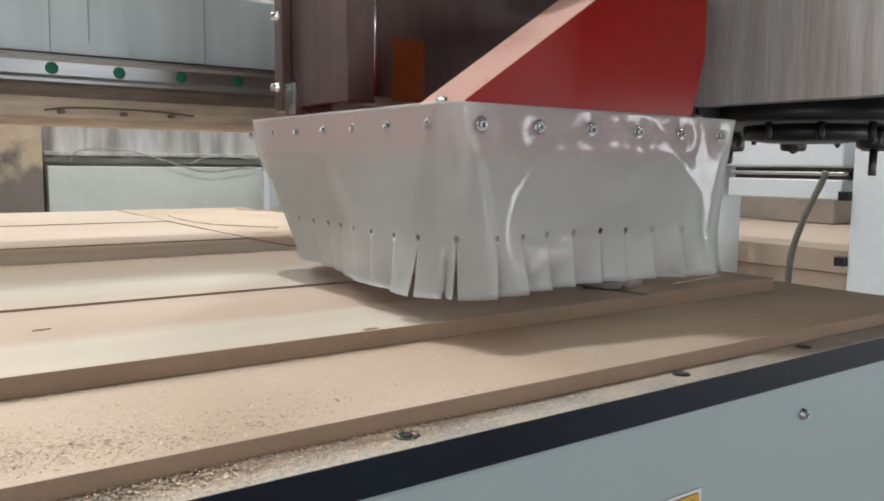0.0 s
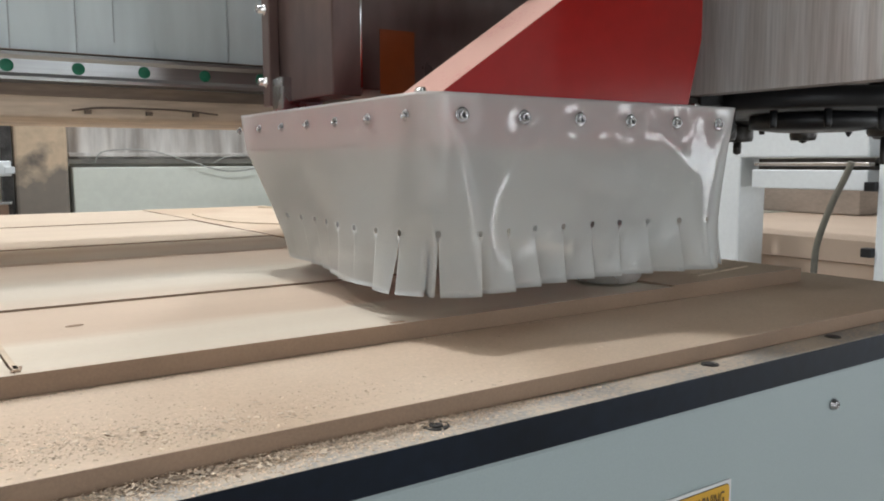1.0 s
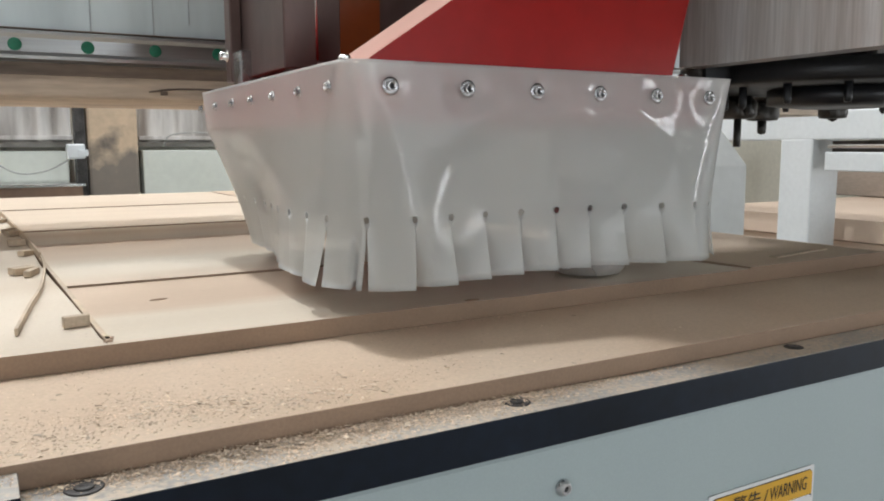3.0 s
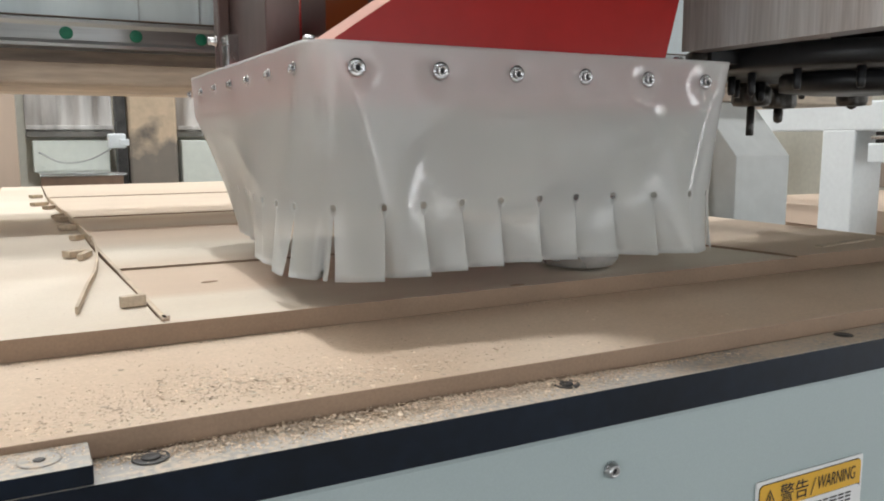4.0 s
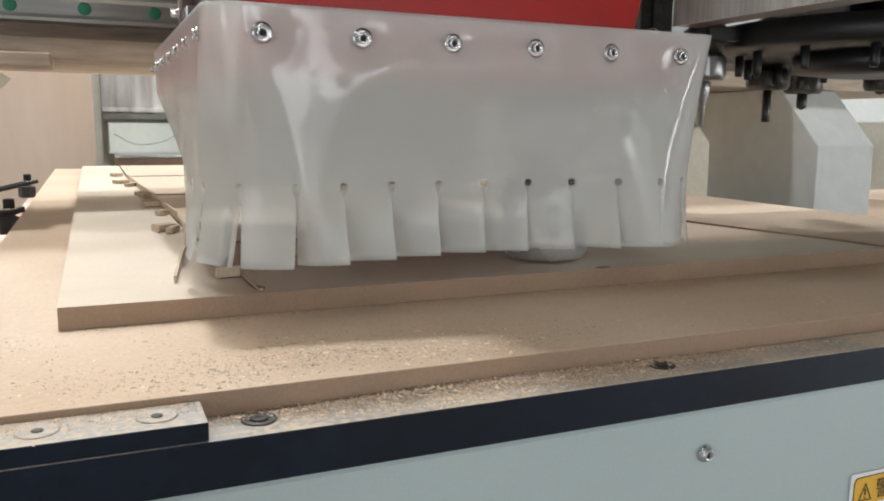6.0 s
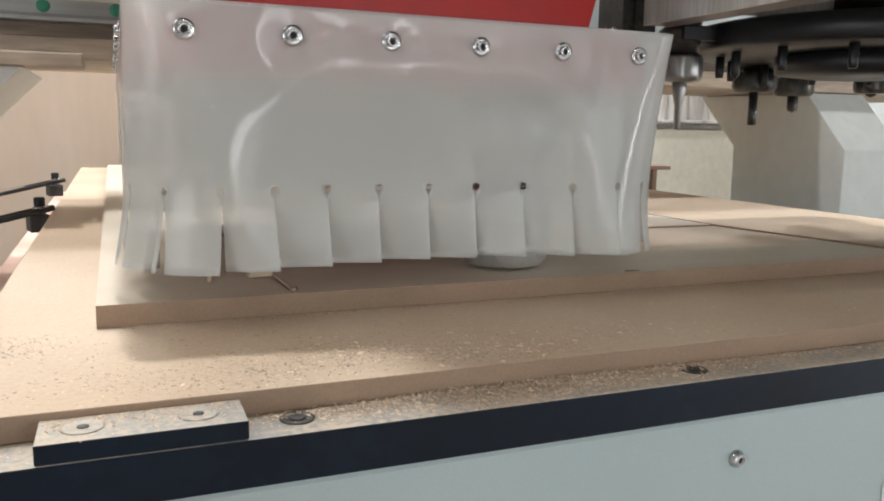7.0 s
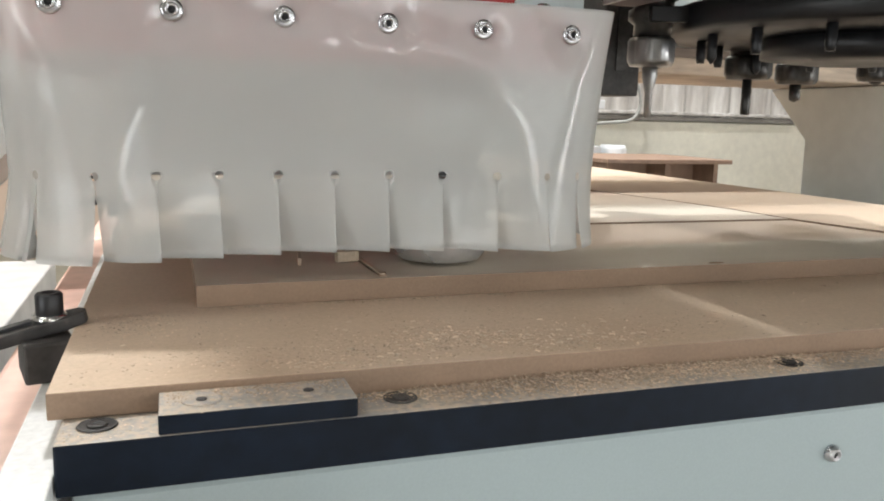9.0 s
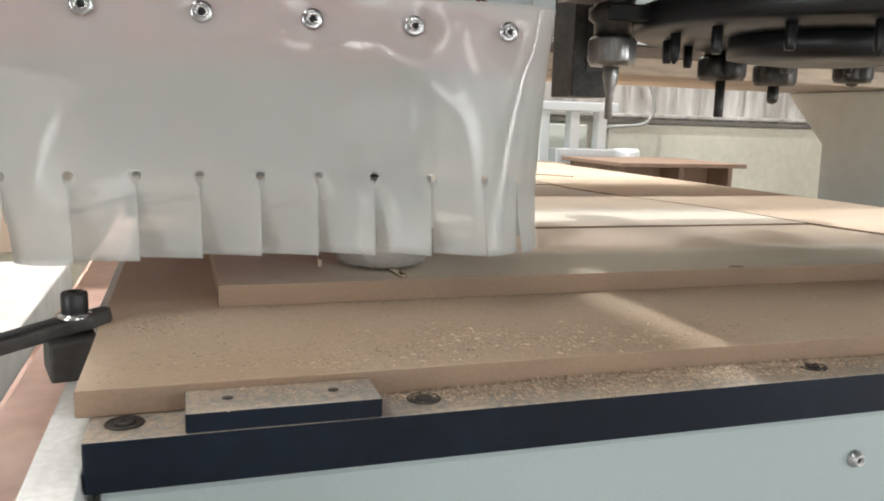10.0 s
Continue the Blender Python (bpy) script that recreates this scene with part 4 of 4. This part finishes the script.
def skirt_point(u, z):
    """A point of the skirt: u runs round it from the front left corner: front 0..1, right 1..2, back 2..3, left 3..4."""
    d = smoothstep(1.05, 0.90, z) if z < 1.05 else 0.0
    down = min(1.0, max(0.0, (TOP_Z - z) / (TOP_Z - HEM_Z)))
    r = 0.024 + 0.065 * (1 - (1 - down) ** 1.6)
    xl, xr, yf, yb = XL - 0.006 * down, XR + 0.012 * down, YF - 0.003 * down, YB - 0.004 * down
    side, s = int(u) % 4, u - int(u)
    w, h = xr - xl, yb - yf
    corners = [(xl, yf), (xr, yf), (xr, yb), (xl, yb)]
    dirs = [(1, 0), (0, 1), (-1, 0), (0, -1)]
    length = (w, h, w, h)[side]
    c, t, nrm = corners[side], dirs[side], (dirs[side][1], -dirs[side][0])
    p = s * length
    off = 0.0
    if p < r:
        a = (r - p) / r * math.pi / 4
        q, off = r - r * math.sin(a), r - r * math.cos(a)
    elif p > length - r:
        a = (p - length + r) / r * math.pi / 4
        q, off = length - r + r * math.sin(a), r - r * math.cos(a)
    else:
        q = p
    x, y = c[0] + t[0] * q - nrm[0] * off, c[1] + t[1] * q - nrm[1] * off
    if side == 0:                     # the front sags inwards below its middle
        rho = (abs((x - 0.191) / 0.142) ** 4 + max(0.0, (z - 0.858) / 0.162) ** 4) ** 0.25
        fold = 0.06 * math.log(1 + math.exp((1.05 - rho) / 0.06))
        y += 0.04 * (1 - math.exp(-fold / 0.6)) - (0.0002 + 0.0026 * smoothstep(0.97, 1.006, z) * smoothstep(0.155, 0.09, abs(x - 0.191))) * math.exp(-((rho - 1.09) / 0.08) ** 2)
        for k in range(6):
            dd = math.hypot(x - 0.0753 * k, z - 1.0516 + 0.003 * (k % 2))
            y += 0.0024 * math.exp(-(dd / 0.014) ** 2) - 0.0004 * math.exp(-((dd - 0.025 - 0.002 * (k % 3)) / 0.007) ** 2) * smoothstep(1.066, 1.05, z)
        y += 0.0016 * math.sin(x * 21 + 1) * smoothstep(1.06, 1.0, z)
    elif side in (2, 3):
        f = (y - yf) / h
        x += 0.055 * max(0.0, down - 0.25) / 0.75 * smoothstep(0.1, 0.95, f) * smoothstep(0.3, 0.05, (x - xl) / w)
        if side == 3:
            x += 0.004 * down * math.sin(f * 14)
    elif side == 1:
        f = (y - yf) / h
        x -= 0.012 * down * smoothstep(0.2, 0.9, f)
    return Vector((x, y, z))


def skirt(carriage):
    # hole positions round the skirt
    holes = []
    w = XR - XL
    holes += [0.0186, 0.1323] + [0.1323 + 0.0902 * k for k in range(1, 10)]
    for k in range(10):
        holes.append(1.05 + 0.098 * k)
    for k in range(10):
        holes.append(2.05 + 0.098 * k)
    for k in range(10):
        holes.append(3.902 - 0.0932 * k)
    holes.sort()

    def half(u):          # how far the hole's rim is from its middle line, at u
        side = int(u) % 4
        length = (w, YB - YF, w, YB - YF)[side]
        best = 0.0
        for h in holes:
            d = abs(u - h) * length
            if d < HOLE_R:
                best = max(best, math.sqrt(HOLE_R ** 2 - d * d))
        return best
    perim = lambda u: (w, YB - YF, w, YB - YF)[int(u) % 4]
    us = {k / 150 for k in range(150)} | {k / 60 for k in range(60, 240)}
    for h in holes:
        us |= {h + HOLE_R * c / perim(h) for c in (-1.001, -0.92, -0.7, -0.38, 0, 0.38, 0.7, 0.92, 1.001)}
    us = sorted(u for u in us if 0 <= u < 4)
    rnd = random.Random(9)
    lean = {0: 0.019, 1: 0.0, 2: 0.0, 3: -0.006}
    flaps = []
    for i, h in enumerate(holes):
        g = holes[(i + 1) % len(holes)] + (4 if i + 1 == len(holes) else 0)
        flaps.append((h, g, lean[int(h) % 4] * rnd.uniform(0.8, 1.2), rnd.uniform(-0.0015, 0.0025) * (int(h) % 4 in (0, 3)), HEM_Z + rnd.uniform(0, 0.0012)))

    def flap_point(u, z, fl):
        h, g, tilt, curl, hem = fl
        p = skirt_point(u % 4, z)
        q = skirt_point((u + 0.002) % 4, z) - skirt_point((u - 0.002) % 4, z)
        out, t = Vector((q.y, -q.x, 0)).normalized(), q.normalized()
        f = (u - h) / (g - h)
        d = max(0.0, (HOLE_Z - 0.003 - z) / (HOLE_Z - HEM_Z)) ** 1.25
        swing, part_by = tilt * (f - 0.42) * d + curl * d * d, 0.0003
        if FRONT_TUCK[0] < h < FRONT_TUCK[1]:
            swing = (0.0085 - 0.005 * f) * d
        if h < 0.10 or h > 3.78:
            swing, part_by = (0.009 + 1.5 * curl) * d, 0.0028
        if 3.78 < h < 3.87:
            swing, part_by = (0.008 + 0.006 * f) * d, 0.0042
        return p + out * swing + t * part_by * d * (1 - 2 * f)
    bm = bmesh.new()
    N, M = 42, 9
    cols = []
    for u in us:
        zs = [TOP_Z - (TOP_Z - HOLE_Z - 0.004) * k / N for k in range(N + 1)] + [HOLE_Z + half(u)]
        cols.append([bm.verts.new(skirt_point(u, z)) for z in zs])
    n = len(us)
    for i in range(n):
        a, b = cols[i], cols[(i + 1) % n]
        for k in range(N + 1):
            bm.faces.new((a[k], a[k + 1], b[k + 1], b[k]))
    for fl in flaps:
        h, g, tilt, curl, hem = fl
        mine = [i for i in range(2 * n) if h - 1e-9 <= us[i % n] + 4 * (i // n) <= g + 1e-9]
        rows = []
        for j, i in enumerate(mine):
            u = us[i % n] + 4 * (i // n)
            end = j in (0, len(mine) - 1)
            rim = half(us[i % n])
            if rim > 0.0:
                top = bm.verts.new(skirt_point(u % 4, HOLE_Z - rim))
            else:
                top = cols[i % n][-1]
            zt = top.co.z
            rows.append([top] + [bm.verts.new(flap_point(u, zt + (hem - zt) * (k / M), fl)) for k in range(1, M + 1)])
        for a, b in zip(rows, rows[1:]):
            for k in range(M):
                bm.faces.new((a[k], a[k + 1], b[k + 1], b[k]))
    bmesh.ops.solidify(bm, geom=bm.faces[:], thickness=0.0011)
    sheet = part("dust_skirt", bm, SHEET, carriage, "milky white plastic dust skirt with slit flaps", True)
    # screws with washers
    bm = bmesh.new()
    lathe(bm, [(0.0076, 0.0), (0.0076, 0.0009), (0.0052, 0.0010)], Matrix(), 24)
    lathe(bm, [(0.0046, 0.0009), (0.0046, 0.0040), (0.0041, 0.0046), (0.0027, 0.0046), (0.0026, 0.0022)], Matrix(), 22)
    lathe(bm, [(0.0026, 0.0021), (0.0026, 0.0024), (0.0001, 0.0024)], Matrix(), 6, 1)
    master = None
    places = [(0.0753 * k, YF + 0.0004, 0) for k in range(6)]
    places += [(XL - 0.0006, YF + 0.0347 + 0.0737 * k, 1) for k in range(7)]
    places += [(XR + 0.0006, YF + 0.0347 + 0.0737 * k, 2) for k in range(7)]
    for x, y, side in places:
        m = pose(x, y, 1.0516) @ Matrix.Rotation(radians((0, -90, 90)[side]), 4, "Z") @ TOWARDS_Y
        if master is None:
            master = part("skirt_screw", bm, [SCREW, BLACK], sheet, "bright socket screw on a washer")
            o = master
        else:
            o = tagged(new("skirt_screw", master.data), "bright socket screw on a washer")
            o.parent = sheet
        o.matrix_basis = m @ Matrix.Diagonal((0.75, 0.75, 0.9, 1)) if side else m


def tool_holder(parent, x, y, z_tip, nut_r, kind):
    """A tool in its holder: collar, ribbed cone flange, collet nut with slots and a cutter."""
    bm = bmesh.new()
    m = pose(x, y, 0)
    z = 1.046
    lathe(bm, [(nut_r * 0.55, 1.15), (nut_r * 0.95, 1.14), (nut_r * 1.05, 1.125), (nut_r * 1.05, 1.117), (nut_r * 0.85, 1.114), (nut_r * 0.85, 1.108),
               (nut_r * 1.05, 1.105), (nut_r * 1.05, 1.095), (nut_r * 0.8, 1.09), (nut_r * 0.8, z + 0.028)], m, 28)
    h = part("tool_holder", bm, DARK_STEEL, parent, "dark steel tool holder with a ribbed flange")
    bm = bmesh.new()
    lathe(bm, [(nut_r * 0.9, z + 0.030), (nut_r, z + 0.026), (nut_r, z + 0.006), (nut_r * 0.88, z), (nut_r * 0.5, z - 0.001), (nut_r * 0.3, z)], m, 36)
    bm.verts.ensure_lookup_table()
    for row in (1, 2):
        for k in range(36):
            if k % 6 in (0, 1):
                v = bm.verts[row * 36 + k].co
                v.x, v.y = x + (v.x - x) * 0.88, y + (v.y - y) * 0.88
    steel = NUT if kind == "steel" else DARK_STEEL
    nut = part("collet_nut", bm, steel, parent, "slotted collet nut")
    bm = bmesh.new()
    r = 0.0062 if kind == "dark" else 0.0045
    if kind == "steel":
        lathe(bm, [(0.0085, z + 0.004), (0.0085, z - 0.010), (0.005, z - 0.026), (0.0042, z - 0.028), (0.0042, z_tip + 0.001), (0.003, z_tip)], m, 16)
    elif kind == "short":
        lathe(bm, [(0.008, z + 0.004), (0.008, z_tip + 0.008), (0.007, z_tip + 0.003), (0.001, z_tip)], m, 16)
    else:
        lathe(bm, [(r, z + 0.004), (r, z_tip + 0.001), (r * 0.9, z_tip)], m, 16)
    part("cutter", bm, NUT if kind == "steel" else DARK_STEEL, parent, "router cutter")


def carousel(carriage):
    cx, cy = 0.80, 0.385
    bm = bmesh.new()
    lathe(bm, [(0.02, 1.112), (0.20, 1.112), (0.206, 1.108), (0.206, 1.086), (0.20, 1.082), (0.02, 1.082)], pose(cx, cy, 0), 48)
    lathe(bm, [(0.10, 1.081), (0.10, 1.060), (0.06, 1.055)], pose(cx, cy, 0), 32)
    disc = part("tool_carousel", bm, BLACK, carriage, "black tool carousel disc with gripper forks")
    tools = [(0.576, 0.446, 0.990, 0.0255, "steel"), (0.815, 0.579, 0.9985, 0.031, "dark"), (0.946, 0.634, 1.020, 0.030, "short"),
             (0.857, 0.300, 1.002, 0.027, "dark"), (0.955, 0.500, 1.040, 0.024, "short"), (1.00, 0.37, 1.04, 0.024, "short")]
    for x, y, tip, r, kind in tools:
        tool_holder(disc, x, y, tip, r, kind)
        d = Vector((x - cx, y - cy))
        a = math.atan2(d.y, d.x)
        bm = bmesh.new()
        for s in (-1, 1):
            box(bm, 0.12, d.length + 0.012, s * (r * 1.0) + (-0.004 if s > 0 else -0.006), s * (r * 1.0) + (0.006 if s > 0 else 0.004), 1.0905, 1.107, 0.0015)
        bmesh.ops.transform(bm, matrix=pose(cx, cy, 0) @ Matrix.Rotation(a, 4, "Z"), verts=bm.verts[:])
        part("gripper_fork", bm, BLACK, disc)
    # pointed stops and screw ends under the disc
    for k in range(14):
        a = 2 * math.pi * k / 14 + 0.2
        bm = bmesh.new()
        r = 0.0055
        tip = 1.050 if k % 3 == 0 else 1.056
        lathe(bm, [(r, 1.085), (r, tip + 0.006), (0.001 if k % 3 == 0 else r * 0.8, tip)], pose(cx + 0.165 * math.cos(a), cy + 0.165 * math.sin(a), 0), 10)
        part("stop_pin", bm, BLACK, disc)
    bm = bmesh.new()
    lathe(bm, [(0.045, 1.113), (0.045, 1.24)], pose(cx, cy, 0), 24)
    part("carousel_shaft", bm, DARK_STEEL, disc)
    # unseen arm from slide to carousel, added to shade the sheet below
    bm = bmesh.new()
    box(bm, 0.402, 0.90, 0.42, 0.70, 1.252, 1.29, 0.003)
    part("carousel_shade_arm", bm, BROWN_PLATE, carriage, "unseen brown steel arm between slide and carousel, added for its shadow")
    # housing over the carousel
    bm = bmesh.new()
    x0, x1, y0, y1, z0, z1, t = 0.487, 1.25, -0.06, 0.40, 1.100, 1.25, 0.003
    box(bm, x0 + t, x1 - t, y0 + t, y1 - t, z1 - t, z1)
    cov = part("carousel_cover", bm, COVER, carriage, "brushed grey sheet-metal cover over the carousel")
    for name, xa, xb, ya, yb, za in (("side_panel", x0, x0 + t, y0, y1, z0), ("side_panel", x1 - t, x1, y0, y1, z0),
                                     ("front_panel", x0 + t, x1 - t, y0, y0 + t, z0), ("back_panel", x0 + t, x1 - t, y1 - t, y1, z0 + 0.02)):
        bm = bmesh.new()
        box(bm, xa, xb, ya, yb, za, z1)
        part(name, bm, COVER, cov)
    bm = bmesh.new()
    box(bm, x0 + t, x0 + 0.034, y0 + t, y1 - t, z0, z0 + 0.003)
    box(bm, x0 + 0.034, x1 - t, y0 + t, y0 + 0.034, z0, z0 + 0.003)
    part("return_flange", bm, BROWN_PLATE, cov, "dull inward-turned bottom flange")


def carriage_unit():
    ob = thing("router_carriage", "router carriage with red hood, milky dust skirt and tool carousel", "machine carriage")
    # brown side plate and front plate of the Z slide
    bm = bmesh.new()
    box(bm, 0.006, 0.046, 0.530, 0.716, 1.090, 1.45, 0.002)
    plate = part("slide_side", bm, BROWN_PLATE, ob, "oiled brown steel side of the slide")
    bm = bmesh.new()
    box(bm, 0.047, 0.40, 0.545, 0.70, 1.10, 1.45, 0.002)
    part("slide_front", bm, BROWN_PLATE, ob, "dark brown steel slide body")
    bm = bmesh.new()
    box(bm, 0.16, 0.40, 0.717, 0.987, 1.13, 1.30, 0.003)
    part("slide_mount", bm, BROWN_PLATE, ob, "brown steel block between slide and rail")
    bm = bmesh.new()
    box(bm, -0.010, 0.005, 0.690, 0.716, 1.085, 1.30, 0.002)
    fl = part("slide_flange", bm, BROWN_PLATE, ob)
    for z in (1.118, 1.2155):
        bm = bmesh.new()
        lathe(bm, [(0.0075, 0), (0.0075, 0.0015), (0.0052, 0.0016), (0.0052, 0.010), (0.0045, 0.011), (0.0026, 0.011), (0.0024, 0.007)], pose(-0.0103, 0.703, z) @ Matrix.Rotation(radians(-90), 4, "Z") @ TOWARDS_Y, 16)
        part("cap_screw", bm, STEEL, fl, "bright cap screw")
    bm = bmesh.new()
    tube(bm, [(0.0445, 0.5285, 1.10), (0.0445, 0.5285, 1.295)], 0.0018, 8)
    part("polished_edge", bm, STEEL, plate, "bright worn edge")
    bm = bmesh.new()
    box(bm, 0.080, 0.132, 0.5438, 0.5446, 1.095, 1.177)
    part("sticker", bm, ORANGE, ob, "orange sticker")
    # unseen block in front of the slide, added to lengthen the carriage's shadow
    bm = bmesh.new()
    box(bm, 0.125, 0.450, 0.345, 0.543, 1.325, 1.80, 0.006)
    blocker = part("shadow_block", bm, DARK_STEEL, ob, "unseen dark steel block added above the hood for its shadow")
    bm = bmesh.new()
    box(bm, 0.16, 0.40, 0.37, 0.54, 1.801, 1.86, 0.01)
    part("block_cap", bm, BLACK, blocker)
    # red mounting frame behind the skirt's upper edge
    bm = bmesh.new()
    c, t = 0.048, 0.010
    x0, x1, y0, y1 = XL + 0.003, XR - 0.003, YF + 0.0035, YB - 0.004
    ring = lambda d: [(x0 + d + c, y0 + d), (x1 - d - c, y0 + d), (x1 - d, y0 + d + c), (x1 - d, y1 - d - c), (x1 - d - c, y1 - d), (x0 + d + c, y1 - d), (x0 + d, y1 - d - c), (x0 + d, y0 + d + c)]
    outer, inner = ring(0.0), ring(t)
    vs = [[bm.verts.new((x, y, z)) for x, y in r] for r in (outer, inner) for z in (1.022, 1.0665)]
    for k in range(8):
        n = (k + 1) % 8
        for a, b in ((0, 1), (3, 2), (1, 3), (2, 0)):
            bm.faces.new((vs[a][k], vs[a][n], vs[b][n], vs[b][k]))
    part("skirt_frame", bm, RED_FRAME, ob, "red steel frame behind the skirt")
    bm = bmesh.new()
    prism(bm, ring(0.0008), "z", 1.0670, 1.0715)
    part("top_plate", bm, RED, ob)
    # Unseen plate added to keep light from behind off the front flaps.
    bm = bmesh.new()
    box(bm, XL + 0.06, XR - 0.02, YB - 0.024, YB - 0.018, 0.905, 1.0660, 0.001)
    part("light_stop_plate", bm, WHITE, ob, "unseen white plate added inside the skirt's back to stop light")
    bm = bmesh.new()
    box(bm, -0.008, 0.052, 0.655, 0.689, 1.078, 1.122, 0.002)
    part("bearing_block", bm, SCREW, ob, "bright steel bearing block")
    # red hood: a sloped box on the top plate
    bm = bmesh.new()
    prism(bm, [(-0.018, 1.0720), (0.329, 1.0720), (0.350, 1.15), (0.350, 1.319), (-0.014, 1.0755)], "y", 0.2575, 0.338, bevel=0.0015)
    bmesh.ops.recalc_face_normals(bm, faces=bm.faces)
    bm.normal_update()
    for f in bm.faces:
        f.material_index = 1 if f.normal.x < -0.3 and f.normal.z > 0.3 else 0
    hood = part("hood", bm, [RED, RED_DUSTY], ob, "glossy red sheet-steel hood with a dusty slanted side")
    for x in (-0.030, 0.362):
        bm = bmesh.new()
        lathe(bm, [(0.006, 0), (0.006, 0.004), (0.004, 0.006), (0.0, 0.006)], pose(x, 0.275, 1.0715), 12, cap=False)
        part("bolt", bm, STEEL, hood)
    # spindle with its spinning nose
    bm = bmesh.new()
    lathe(bm, [(0.045, 1.062), (0.045, 0.965), (0.042, 0.96), (0.033, 0.955), (0.033, 0.936)], pose(0.305, 0.358, 0), 36)
    sp = part("spindle", bm, NOSE, ob)
    bm = bmesh.new()
    lathe(bm, [(0.034, 0.935), (0.043, 0.934), (0.0445, 0.915), (0.0445, 0.874), (0.043, 0.864), (0.038, 0.8575), (0.030, 0.8555), (0.012, 0.8555), (0.010, 0.859)], pose(0.305, 0.358, 0), 56)
    part("spindle_nose", bm, NOSE, sp, "bright polished spindle nose")
    # cylinder block of the carousel's slide, behind the skirt's right side
    bm = bmesh.new()
    box(bm, 0.636, 0.694, 0.655, 0.72, 1.021, 1.250, 0.002)
    cyl = part("air_cylinder", bm, BLACKISH, ob, "dark pneumatic cylinder block")
    bm = bmesh.new()
    box(bm, 0.655, 0.682, 0.6525, 0.6545, 1.055, 1.20, 0.0005)
    part("guide_plate", bm, DARK_STEEL, cyl)
    bm = bmesh.new()
    box(bm, 0.6775, 0.6815, 0.6505, 0.6522, 1.066, 1.112, 0.0004)
    part("bright_strip", bm, STEEL, cyl, "bright steel strip")
    skirt(ob)
    carousel(ob)
    return ob


hall()
lamps()
white_machine()
back_right()
left_stack()
router_table()
warning_sign()
sheets()
offcuts()
clamps()
gantry()
carriage = carriage_unit()
carriage.scale = (CARRIAGE_SIZE,) * 3
sawdust()


def motions():
    walk(carriage, [(t, pose(x, CARRIAGE_Y, CARRIAGE_Z)) for t, x in CARRIAGE])


motions()
